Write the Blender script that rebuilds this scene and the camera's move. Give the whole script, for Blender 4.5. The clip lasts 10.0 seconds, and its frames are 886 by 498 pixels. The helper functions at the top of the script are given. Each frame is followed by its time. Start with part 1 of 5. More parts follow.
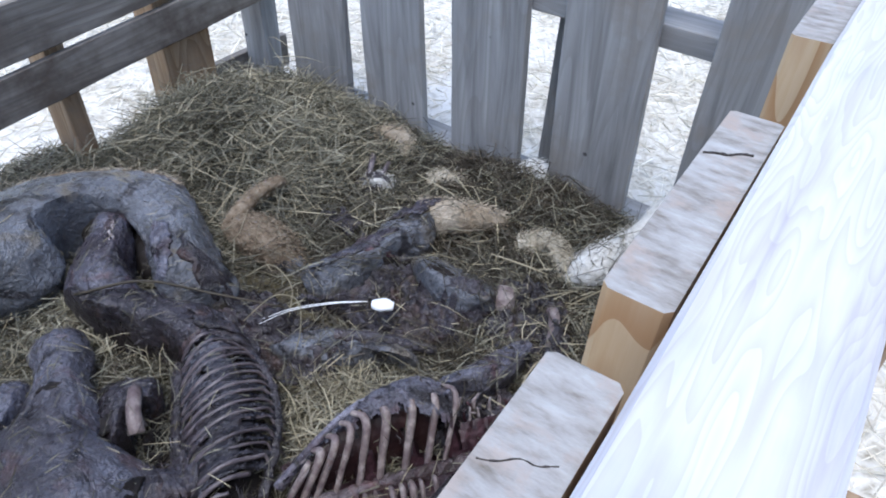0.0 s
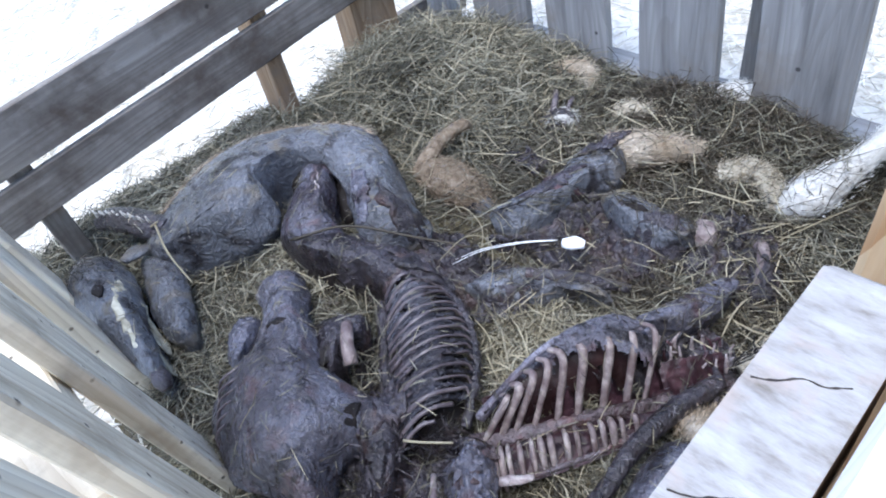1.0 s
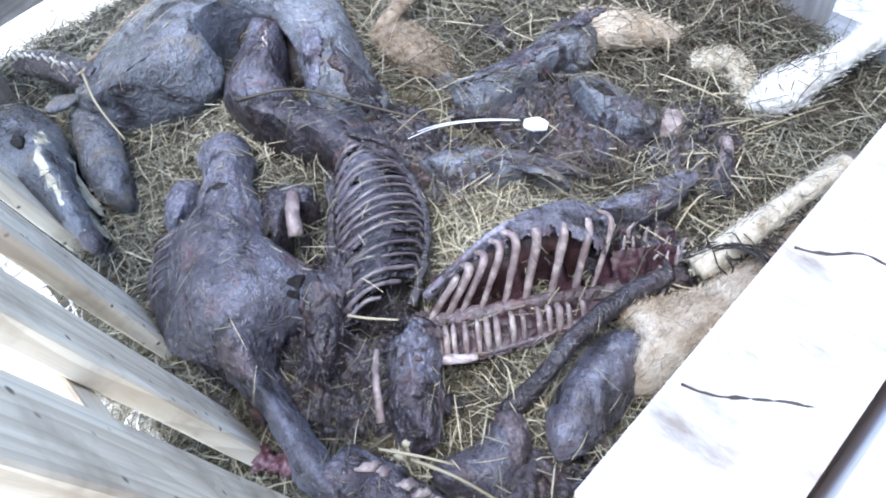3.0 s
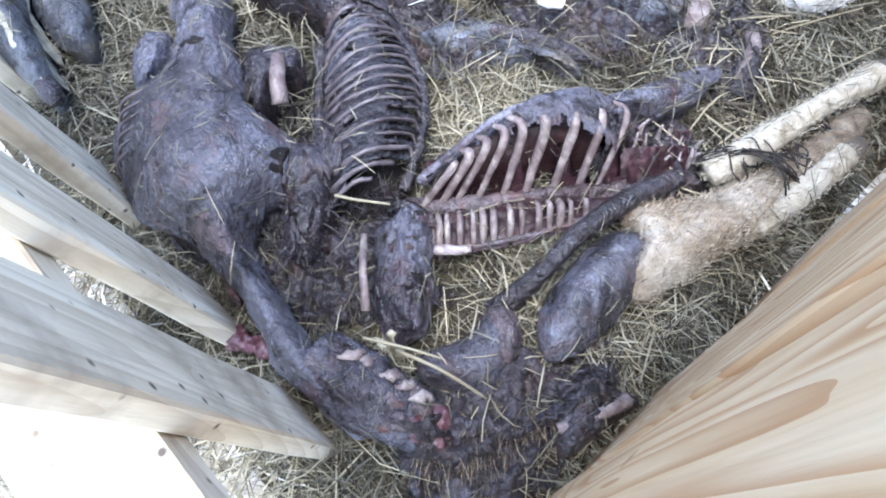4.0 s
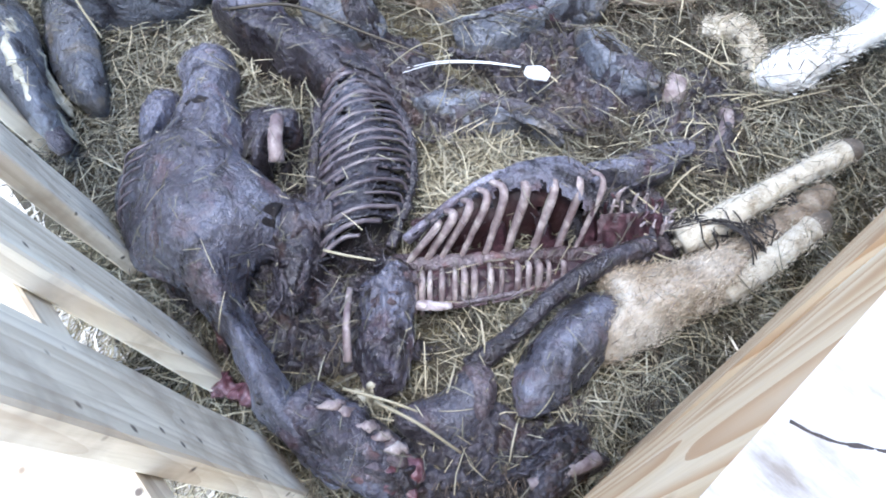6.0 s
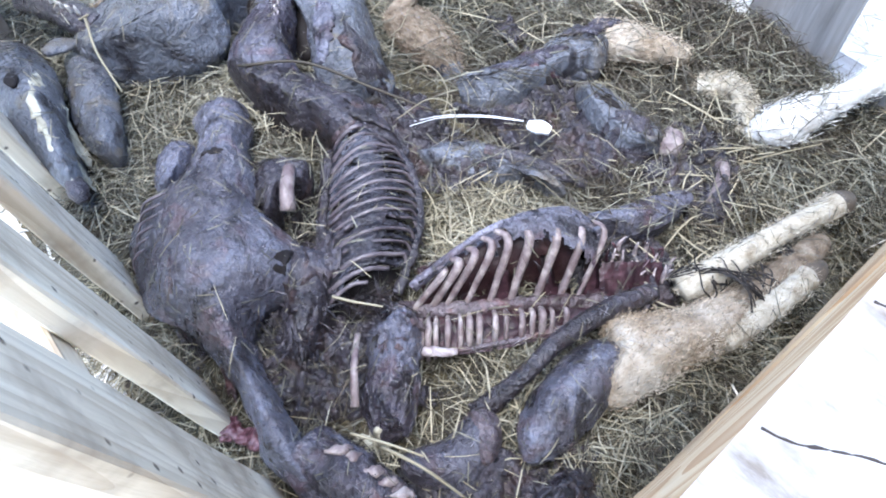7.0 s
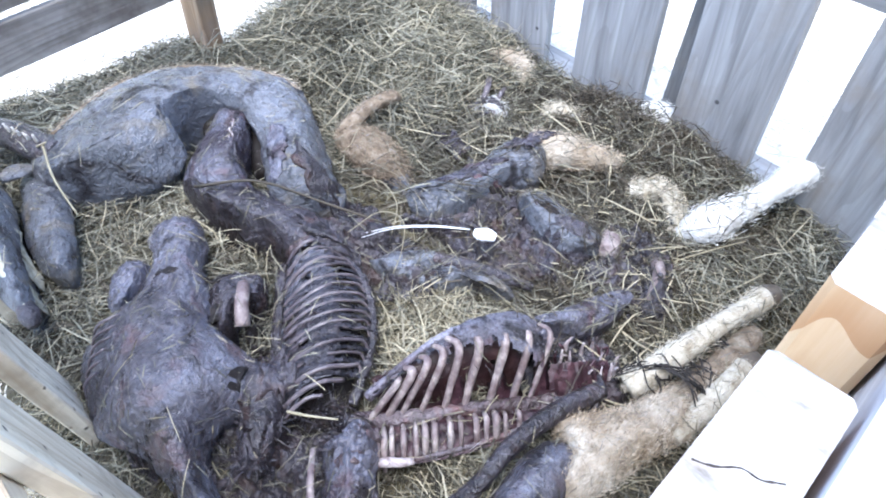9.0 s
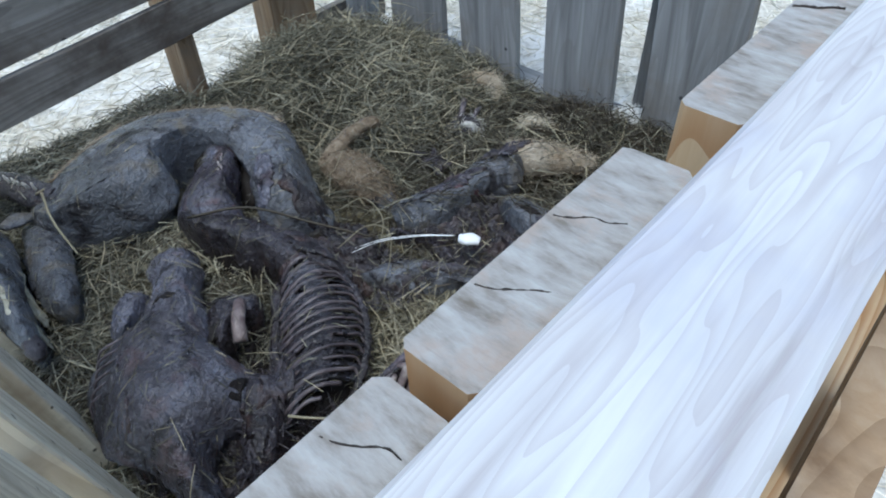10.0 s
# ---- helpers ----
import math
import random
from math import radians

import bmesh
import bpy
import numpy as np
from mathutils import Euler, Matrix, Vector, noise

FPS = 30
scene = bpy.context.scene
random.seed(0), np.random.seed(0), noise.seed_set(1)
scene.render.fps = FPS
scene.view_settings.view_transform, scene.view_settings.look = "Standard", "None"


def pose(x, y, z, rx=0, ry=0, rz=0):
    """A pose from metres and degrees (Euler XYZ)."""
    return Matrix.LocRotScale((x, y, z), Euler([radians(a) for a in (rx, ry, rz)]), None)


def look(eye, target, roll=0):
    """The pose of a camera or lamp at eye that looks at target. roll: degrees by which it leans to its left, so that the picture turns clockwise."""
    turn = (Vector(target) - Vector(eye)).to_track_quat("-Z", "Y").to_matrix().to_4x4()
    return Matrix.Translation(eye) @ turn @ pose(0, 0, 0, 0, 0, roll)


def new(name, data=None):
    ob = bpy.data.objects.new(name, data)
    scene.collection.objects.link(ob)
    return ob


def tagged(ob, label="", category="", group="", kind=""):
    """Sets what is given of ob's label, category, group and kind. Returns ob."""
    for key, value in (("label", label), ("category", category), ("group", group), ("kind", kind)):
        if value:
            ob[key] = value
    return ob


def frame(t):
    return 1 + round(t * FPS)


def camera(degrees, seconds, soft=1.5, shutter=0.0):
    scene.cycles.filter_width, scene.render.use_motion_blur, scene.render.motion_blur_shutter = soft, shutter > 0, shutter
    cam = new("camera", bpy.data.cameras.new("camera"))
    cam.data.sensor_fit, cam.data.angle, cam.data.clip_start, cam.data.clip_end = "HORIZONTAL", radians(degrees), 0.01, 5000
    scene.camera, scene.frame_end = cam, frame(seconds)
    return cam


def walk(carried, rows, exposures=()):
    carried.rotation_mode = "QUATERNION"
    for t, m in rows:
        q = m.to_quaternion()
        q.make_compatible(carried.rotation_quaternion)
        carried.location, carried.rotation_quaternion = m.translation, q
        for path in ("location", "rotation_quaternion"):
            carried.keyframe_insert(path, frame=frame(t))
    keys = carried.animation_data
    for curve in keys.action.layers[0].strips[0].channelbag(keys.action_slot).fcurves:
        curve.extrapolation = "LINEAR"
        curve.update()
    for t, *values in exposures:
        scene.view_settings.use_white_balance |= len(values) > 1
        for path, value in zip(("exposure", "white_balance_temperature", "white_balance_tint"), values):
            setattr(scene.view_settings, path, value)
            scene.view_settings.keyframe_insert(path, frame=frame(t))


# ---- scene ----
cam = camera(67.7, 10.0, 1.9)
PATH = [
    (0, (-0.036, -0.021, 0.976), (-0.846, 1.237, -0.352), 3.1),
    (0.5, (-0.043, -0.033, 0.97), (-0.961, 1.124, -0.378), -2.0),
    (1, (-0.051, -0.036, 0.967), (-1.2, 0.787, -0.448), -13.7),
    (1.5, (-0.059, -0.026, 0.962), (-1.226, 0.702, -0.49), -15.6),
    (2, (-0.053, -0.025, 0.956), (-1.177, 0.723, -0.52), -13.6),
    (2.5, (-0.056, -0.027, 0.952), (-1.143, 0.734, -0.545), -12.2),
    (3, (-0.071, -0.026, 0.924), (-0.947, 0.685, -0.728), -7.5),
    (3.2, (-0.084, -0.041, 0.894), (-0.87, 0.617, -0.823), -6.2),
    (4.5, (-0.122, -0.029, 0.863), (-0.683, 0.533, -0.972), 4.6),
    (5, (-0.125, -0.029, 0.862), (-0.637, 0.517, -0.993), 8.1),
    (5.5, (-0.113, -0.025, 0.885), (-0.709, 0.569, -0.929), 6.3),
    (6, (-0.094, -0.024, 0.904), (-0.806, 0.642, -0.842), 2.2),
    (6.2, (-0.088, -0.031, 0.915), (-0.841, 0.677, -0.797), 2.4),
    (7.5, (-0.091, -0.039, 0.929), (-0.93, 0.701, -0.728), 0.7),
    (8, (-0.098, -0.035, 0.941), (-0.985, 0.721, -0.684), -0.6),
    (8.5, (-0.085, -0.022, 0.954), (-0.991, 0.823, -0.617), 1.1),
    (9, (-0.078, -0.031, 0.97), (-0.971, 0.948, -0.528), 3.7),
    (9.5, (-0.029, -0.063, 0.988), (-0.968, 0.985, -0.433), 3.1),
    (9.8, (-0.005, -0.072, 0.961), (-0.869, 0.897, -0.286), 0.5),
    (10, (0.001, -0.069, 0.951), (-0.875, 0.872, -0.309), -1.8),
]
EXPOSURES = [(0.0, 0.95), (0.5, 0.85), (0.8, 1.15), (1.0, 1.45), (1.3, 1.85), (2.5, 2.05), (3.2, 2.15), (4.5, 2.15), (5.0, 2.2), (6.0, 2.15), (9.0, 2.2), (9.4, 2.1), (9.6, 1.35), (9.8, 0.85), (10.0, 0.6)]
walk(cam, [(t, look(eye, target, roll)) for t, eye, target, roll in PATH], [(t, stops, 5900 - 150 * (stops > 1.4), 10 - 6 * (t == 0.5) - 9 * (t > 9.7)) for t, stops in EXPOSURES])

from mathutils.bvhtree import BVHTree

# ---- world, sun ----
world = bpy.data.worlds.new("sky")
scene.world = world
world.use_nodes = True
wn = world.node_tree.nodes
sky = wn.new("ShaderNodeTexSky")
sky.sky_type = "NISHITA"
sky.sun_disc = False
SUN_UP, SUN_ROUND = 76.0, 165.0
sky.sun_elevation, sky.sun_rotation = radians(SUN_UP), radians(SUN_ROUND)
sky.air_density, sky.dust_density = 1.2, 1.5
world.node_tree.links.new(sky.outputs[0], wn["Background"].inputs[0])
wn["Background"].inputs[1].default_value = 0.15
sun = new("sun", bpy.data.lights.new("sun", "SUN"))
sun.data.energy, sun.data.angle, sun.data.color = 1.5, radians(45), (1.0, 0.97, 0.93)
a, e = radians(SUN_ROUND), radians(SUN_UP)
sun.matrix_world = look((0, 0, 0), (-math.sin(a) * math.cos(e), -math.cos(a) * math.cos(e), -math.sin(e)))


# ---- materials ----
def mat(name, cols, scale=(8, 8, 8), rough=0.8, bump=0.3, bump_scale=1.0, detail=8.0, patch=None, patch_scale=3.0, patch_at=(0.5, 0.6),
        spot=None, spot_scale=9.0, spot_size=0.16, spec=0.35, island=0.0, distort=0.0, coords="Object", dist=0.004):
    """A noise-grained surface: cols along a ramp, a second colour in patches, a third in spots, and fine relief."""
    m = bpy.data.materials.new(name)
    m.use_nodes = True
    n, l = m.node_tree.nodes, m.node_tree.links
    b = n["Principled BSDF"]
    tc = n.new("ShaderNodeTexCoord")
    oi = n.new("ShaderNodeObjectInfo")
    shift = n.new("ShaderNodeVectorMath")
    shift.operation = "MULTIPLY_ADD"
    l.new(oi.outputs["Random"], shift.inputs[0])
    shift.inputs[1].default_value = (7.3, 3.1, 5.7)
    l.new(tc.outputs[coords], shift.inputs[2])
    mp = n.new("ShaderNodeMapping")
    mp.inputs["Scale"].default_value = scale
    l.new(shift.outputs[0], mp.inputs[0])
    t = n.new("ShaderNodeTexNoise")
    t.inputs["Scale"].default_value = 1.0
    t.inputs["Detail"].default_value = detail
    t.inputs["Roughness"].default_value = 0.62
    t.inputs["Distortion"].default_value = distort
    l.new(mp.outputs[0], t.inputs["Vector"])
    r = n.new("ShaderNodeValToRGB")
    els = r.color_ramp.elements
    for i, c in enumerate(cols):
        p = 0.28 + 0.44 * i / max(1, len(cols) - 1)
        el = els[i] if i < 2 else els.new(p)
        el.position, el.color = p, (*c, 1)
    l.new(t.outputs["Fac"], r.inputs[0])
    out = r.outputs[0]

    def over(base, mask, colour):
        mx = n.new("ShaderNodeMix")
        mx.data_type = "RGBA"
        l.new(mask, mx.inputs[0])
        l.new(base, mx.inputs[6])
        mx.inputs[7].default_value = (*colour, 1)
        return mx.outputs[2]

    if patch:
        p = n.new("ShaderNodeTexNoise")
        p.inputs["Scale"].default_value = patch_scale
        p.inputs["Detail"].default_value = 5.0
        p.inputs["Roughness"].default_value = 0.65
        l.new(shift.outputs[0], p.inputs["Vector"])
        pr = n.new("ShaderNodeMapRange")
        pr.inputs[1].default_value, pr.inputs[2].default_value = patch_at
        l.new(p.outputs["Fac"], pr.inputs[0])
        out = over(out, pr.outputs[0], patch)
    if spot:
        v = n.new("ShaderNodeTexVoronoi")
        v.inputs["Scale"].default_value = spot_scale
        l.new(shift.outputs[0], v.inputs["Vector"])
        vr = n.new("ShaderNodeMapRange")
        vr.inputs[1].default_value, vr.inputs[2].default_value = spot_size, spot_size * 0.5
        l.new(v.outputs["Distance"], vr.inputs[0])
        out = over(out, vr.outputs[0], spot)
    if island:
        g = n.new("ShaderNodeNewGeometry")
        hs = n.new("ShaderNodeHueSaturation")
        mr = n.new("ShaderNodeMapRange")
        mr.inputs[3].default_value, mr.inputs[4].default_value = 1 - island, 1 + island
        l.new(g.outputs["Random Per Island"], mr.inputs[0])
        l.new(mr.outputs[0], hs.inputs["Value"])
        l.new(out, hs.inputs["Color"])
        out = hs.outputs[0]
    l.new(out, b.inputs["Base Color"])
    b.inputs["Roughness"].default_value = rough
    b.inputs["Specular IOR Level"].default_value = spec
    if bump:
        bt = n.new("ShaderNodeTexNoise")
        bt.inputs["Scale"].default_value = 1.0
        bt.inputs["Detail"].default_value = 6.0
        bm_ = n.new("ShaderNodeMapping")
        bm_.inputs["Scale"].default_value = [s * bump_scale for s in scale]
        l.new(shift.outputs[0], bm_.inputs[0])
        l.new(bm_.outputs[0], bt.inputs["Vector"])
        bp = n.new("ShaderNodeBump")
        bp.inputs["Strength"].default_value = bump
        bp.inputs["Distance"].default_value = dist
        l.new(bt.outputs["Fac"], bp.inputs["Height"])
        l.new(bp.outputs[0], b.inputs["Normal"])
    return m


def wood(name, cols, ring, ring_scale=14.0, ring_amount=0.6, rough=0.8, spot=None, spot_scale=8.0, spot_size=0.08, stain=None, stain_at=(0.5, 0.7), bend=3.0):
    """Boards run along their local x: stretched fibres, wavy growth lines, stains and knots."""
    m = mat(name, cols, (2.2, 34, 34), rough, 0.45, 1.6, patch=stain, patch_scale=6, patch_at=stain_at, spot=spot, spot_scale=spot_scale, spot_size=spot_size, distort=0.5)
    n, l = m.node_tree.nodes, m.node_tree.links
    b = n["Principled BSDF"]
    base = b.inputs["Base Color"].links[0].from_socket
    shift = [x for x in n if x.type == "VECT_MATH"][0]
    mp = n.new("ShaderNodeMapping")
    mp.inputs["Scale"].default_value = (bend * 0.35, bend * 3.2, bend * 3.2)
    l.new(shift.outputs[0], mp.inputs[0])
    w = n.new("ShaderNodeTexNoise")
    w.inputs["Scale"].default_value, w.inputs["Detail"].default_value, w.inputs["Roughness"].default_value = 1.0, 1.5, 0.35
    l.new(mp.outputs[0], w.inputs["Vector"])
    k = n.new("ShaderNodeMath")
    k.operation = "MULTIPLY"
    k.inputs[1].default_value = ring_scale
    l.new(w.outputs["Fac"], k.inputs[0])
    fr = n.new("ShaderNodeMath")
    fr.operation = "FRACT"
    l.new(k.outputs[0], fr.inputs[0])
    r = n.new("ShaderNodeMapRange")
    r.inputs[1].default_value, r.inputs[2].default_value, r.inputs[4].default_value = 0.35, 0.95, ring_amount
    l.new(fr.outputs[0], r.inputs[0])
    mx = n.new("ShaderNodeMix")
    mx.data_type = "RGBA"
    l.new(r.outputs[0], mx.inputs[0])
    l.new(base, mx.inputs[6])
    mx.inputs[7].default_value = (*ring, 1)
    l.new(mx.outputs[2], b.inputs["Base Color"])
    return m


WOOD_GREY = wood("weathered_wood", [(0.15, 0.146, 0.144), (0.275, 0.27, 0.268), (0.38, 0.375, 0.37)], (0.17, 0.16, 0.152), 16, 0.30, 0.85, (0.03, 0.028, 0.03), 9, 0.06, (0.25, 0.225, 0.20), (0.52, 0.72))
WOOD_DARK = wood("stained_wood", [(0.115, 0.10, 0.088), (0.235, 0.212, 0.188), (0.34, 0.315, 0.285)], (0.10, 0.082, 0.068), 18, 0.35, 0.9, (0.025, 0.02, 0.018), 8, 0.06, (0.10, 0.08, 0.065), (0.47, 0.68))
WOOD_PALE = wood("pale_wood", [(0.40, 0.325, 0.225), (0.64, 0.565, 0.435), (0.75, 0.69, 0.56)], (0.34, 0.26, 0.175), 18, 0.40, 0.85, (0.10, 0.08, 0.065), 34, 0.15, (0.27, 0.215, 0.155), (0.50, 0.70))
WOOD_FRESH = wood("fresh_pine", [(0.38, 0.24, 0.12), (0.52, 0.37, 0.22), (0.62, 0.49, 0.34)], (0.33, 0.16, 0.06), 18, 0.7, 0.75, (0.22, 0.12, 0.06), 6, 0.07, (0.50, 0.31, 0.16), (0.55, 0.75), 4.5)
WOOD_POST = wood("brown_post_wood", [(0.18, 0.11, 0.06), (0.33, 0.225, 0.135), (0.42, 0.32, 0.22)], (0.16, 0.095, 0.05), 18, 0.5, 0.85, None, 8, 0.08, (0.22, 0.17, 0.13), (0.5, 0.7))
WOOD_BEAM = wood("planed_pine", [(0.22, 0.18, 0.165), (0.49, 0.47, 0.475), (0.62, 0.615, 0.61)], (0.33, 0.275, 0.28), 12.0, 0.30, 0.7, (0.24, 0.18, 0.16), 7, 0.06, (0.40, 0.415, 0.52), (0.52, 0.80), 24.0)
WOOD_END = mat("sawn_end_grain", [(0.15, 0.125, 0.10), (0.31, 0.29, 0.27), (0.41, 0.40, 0.385)], (60, 170, 60), 0.85, 0.9, 1.0,
               patch=(0.34, 0.28, 0.24), patch_scale=40, patch_at=(0.52, 0.66), dist=0.002)
CRACK = mat("crack", [(0.02, 0.016, 0.014), (0.05, 0.04, 0.035)], (60, 60, 60), 0.9, 0.0)
STRAW = mat("dry_straw", [(0.060, 0.055, 0.040), (0.148, 0.138, 0.10), (0.30, 0.283, 0.212)], (5, 5, 5), 0.6, 0.0, island=0.65)
STRAW_PALE = mat("pale_straw", [(0.235, 0.205, 0.135), (0.365, 0.325, 0.225)], (5, 5, 5), 0.55, 0.0, island=0.35)
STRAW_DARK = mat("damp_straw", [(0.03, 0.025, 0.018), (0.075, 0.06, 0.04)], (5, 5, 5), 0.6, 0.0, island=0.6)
BED = mat("trodden_straw", [(0.03, 0.024, 0.014), (0.09, 0.075, 0.04), (0.16, 0.135, 0.07)], (60, 60, 60), 0.9, 0.9, 1.0,
          patch=(0.035, 0.028, 0.022), patch_scale=6, patch_at=(0.45, 0.65))
GROUND = mat("pale_dry_grass", [(0.26, 0.22, 0.16), (0.60, 0.56, 0.48), (0.78, 0.76, 0.72)], (30, 30, 30), 0.9, 0.8, 2.0,
             patch=(0.82, 0.82, 0.82), patch_scale=2.2, patch_at=(0.5, 0.75), distort=1.0)
GRASS_PALE = mat("bleached_grass", [(0.58, 0.53, 0.42), (0.76, 0.73, 0.66)], (5, 5, 5), 0.7, 0.0, island=0.3)
def hide(name, cols, pale, red, rough=0.36):
    """Dried skin: dark blotches that also paint crevice shade, paler areas for wear and painted bluish sheen, brownish
    stains, drawn-out fine wrinkles and a broken sheen.
    """
    # pale patches put worn skin and a bluish sheen into the colour
    m = mat(name, cols, (38, 38, 38), rough, 0.0, patch=pale, patch_scale=6, patch_at=(0.43, 0.60), spec=0.55, distort=1.2)
    n, l = m.node_tree.nodes, m.node_tree.links
    b = n["Principled BSDF"]
    shift = [x for x in n if x.type == "VECT_MATH"][0]
    base = b.inputs["Base Color"].links[0].from_socket

    def tex(scale, detail, distort, lo, hi, a, z):
        t = n.new("ShaderNodeTexNoise")
        t.inputs["Scale"].default_value, t.inputs["Detail"].default_value, t.inputs["Distortion"].default_value = scale, detail, distort
        l.new(shift.outputs[0], t.inputs["Vector"])
        r = n.new("ShaderNodeMapRange")
        for k, v in zip((1, 2, 3, 4), (lo, hi, a, z)):
            r.inputs[k].default_value = v
        l.new(t.outputs["Fac"], r.inputs[0])
        return r.outputs[0]

    def mix(base, fac, colour):
        mx = n.new("ShaderNodeMix")
        mx.data_type = "RGBA"
        l.new(fac, mx.inputs[0])
        l.new(base, mx.inputs[6])
        mx.inputs[7].default_value = (*colour, 1)
        return mx.outputs[2]

    c = mix(base, tex(60.0, 7, 3.0, 0.50, 0.66, 0, 0.55), cols[0])
    c = mix(c, tex(13.0, 6, 1.0, 0.56, 0.70, 0, 0.7), red)
    # black blotches, with the shade of creases and holes painted in
    c = mix(c, tex(10.0, 8, 1.8, 0.545, 0.64, 0, 0.88), (0.009, 0.006, 0.008))
    c = mix(c, tex(150.0, 6, 2.5, 0.60, 0.72, 0, 0.6), [v * 1.8 for v in (pale[0], pale[0] * 0.98, pale[0] * 1.06)])
    l.new(c, b.inputs["Base Color"])
    l.new(tex(55.0, 4, 0.5, 0.3, 0.7, rough - 0.1, rough + 0.25), b.inputs["Roughness"])
    h = n.new("ShaderNodeMath")
    h.operation = "MULTIPLY_ADD"
    l.new(tex(30.0, 9, 2.6, 0.25, 0.75, 0, 1), h.inputs[0])
    h.inputs[1].default_value = 0.7
    l.new(tex(160.0, 5, 1.0, 0.2, 0.8, 0, 0.45), h.inputs[2])
    bp = n.new("ShaderNodeBump")
    bp.inputs["Strength"].default_value, bp.inputs["Distance"].default_value = 1.0, 0.0048
    l.new(h.outputs[0], bp.inputs["Height"])
    l.new(bp.outputs[0], b.inputs["Normal"])
    return m


HIDE_DARK = hide("dried_dark_hide", [(0.007, 0.005, 0.006), (0.021, 0.016, 0.019), (0.046, 0.039, 0.045)], (0.058, 0.051, 0.062), (0.070, 0.040, 0.033), 0.27)
HIDE_PURPLE = hide("dried_purple_hide", [(0.012, 0.009, 0.012), (0.038, 0.030, 0.040), (0.074, 0.065, 0.082)], (0.125, 0.125, 0.160), (0.080, 0.040, 0.042), 0.25)
HIDE_GREY = hide("grey_bare_hide", [(0.030, 0.030, 0.034), (0.072, 0.075, 0.086), (0.115, 0.120, 0.138)], (0.150, 0.158, 0.182), (0.15, 0.12, 0.075), 0.30)
HIDE_MAUVE = hide("mauve_bare_hide", [(0.020, 0.017, 0.022), (0.056, 0.050, 0.062), (0.096, 0.090, 0.108)], (0.142, 0.142, 0.176), (0.095, 0.055, 0.055), 0.26)
HIDE_PALE = hide("pale_purple_membrane", [(0.040, 0.030, 0.038), (0.110, 0.094, 0.118), (0.175, 0.160, 0.19)], (0.21, 0.205, 0.255), (0.12, 0.055, 0.06), 0.28)
RAW = hide("raw_dried_tissue", [(0.014, 0.009, 0.010), (0.050, 0.030, 0.032), (0.105, 0.072, 0.074)], (0.115, 0.092, 0.10), (0.15, 0.060, 0.055), 0.25)
RAW_DARK = mat("dark_red_inside", [(0.008, 0.004, 0.004), (0.030, 0.012, 0.013), (0.07, 0.04, 0.04)], (30, 30, 30), 0.5, 0.8, 1.5)
# near-black that paints the shade inside cavities; also the dark eye
SHADE_AND_EYE_BLACK = mat("hollow_shade_and_eye", [(0.004, 0.003, 0.003), (0.014, 0.009, 0.008)], (40, 40, 40), 0.75, 0.6, 1.0)
FLESH = mat("dried_red_tissue", [(0.014, 0.008, 0.010), (0.052, 0.021, 0.028), (0.16, 0.08, 0.095)], (40, 40, 40), 0.4, 0.7, 1.5, spec=0.5)
BONE = mat("stained_bone", [(0.07, 0.045, 0.048), (0.20, 0.16, 0.155), (0.42, 0.375, 0.34)], (48, 48, 48), 0.5, 0.5, 2.0,
           patch=(0.10, 0.068, 0.066), patch_scale=26, patch_at=(0.48, 0.74), spec=0.45)
CHIP = mat("pale_splintered_bone", [(0.12, 0.085, 0.085), (0.28, 0.235, 0.235), (0.50, 0.46, 0.44)], (90, 90, 90), 0.5, 0.5, 2.0)
RIB_DARK = mat("dark_rib", [(0.026, 0.020, 0.024), (0.082, 0.067, 0.074), (0.175, 0.15, 0.155)], (30, 30, 30), 0.4, 0.5, 2.0, spec=0.5)
GORE = mat("bright_raw_tissue", [(0.03, 0.012, 0.014), (0.090, 0.032, 0.040), (0.27, 0.17, 0.19)], (110, 110, 110), 0.3, 0.6, 1.5, spec=0.6)
FUR_BROWN = mat("brown_fur", [(0.08, 0.055, 0.035), (0.205, 0.155, 0.105), (0.36, 0.30, 0.225)], (60, 60, 60), 0.8, 0.8, 2.0, island=0.3)
FUR_TAN = mat("tan_fur", [(0.14, 0.10, 0.065), (0.33, 0.26, 0.18), (0.50, 0.42, 0.32)], (55, 55, 55), 0.8, 0.8, 2.0, island=0.35,
              patch=(0.54, 0.48, 0.39), patch_scale=9, patch_at=(0.46, 0.64))
BLAZE = mat("yellowish_hair", [(0.13, 0.115, 0.085), (0.38, 0.355, 0.27), (0.62, 0.60, 0.50)], (40, 40, 40), 0.7, 0.4, 2.0)
FUR_WHITE = mat("white_fur", [(0.34, 0.32, 0.28), (0.62, 0.61, 0.575), (0.78, 0.78, 0.76)], (50, 50, 50), 0.8, 0.7, 2.0, island=0.2)
FUR_CREAM = mat("cream_fur", [(0.24, 0.195, 0.13), (0.48, 0.43, 0.335), (0.64, 0.60, 0.50)], (50, 50, 50), 0.8, 0.7, 2.0, island=0.2)
HAIR_GREY = mat("grey_hair", [(0.12, 0.115, 0.125), (0.22, 0.21, 0.225)], (16, 16, 16), 0.5, 0.0, island=0.5)
FUR_DARK = mat("dark_hair", [(0.012, 0.010, 0.009), (0.04, 0.032, 0.028)], (16, 16, 16), 0.6, 0.0, island=0.4)
PLASTIC = mat("white_plastic", [(0.78, 0.79, 0.80), (0.84, 0.85, 0.86)], (30, 30, 30), 0.4, 0.0)
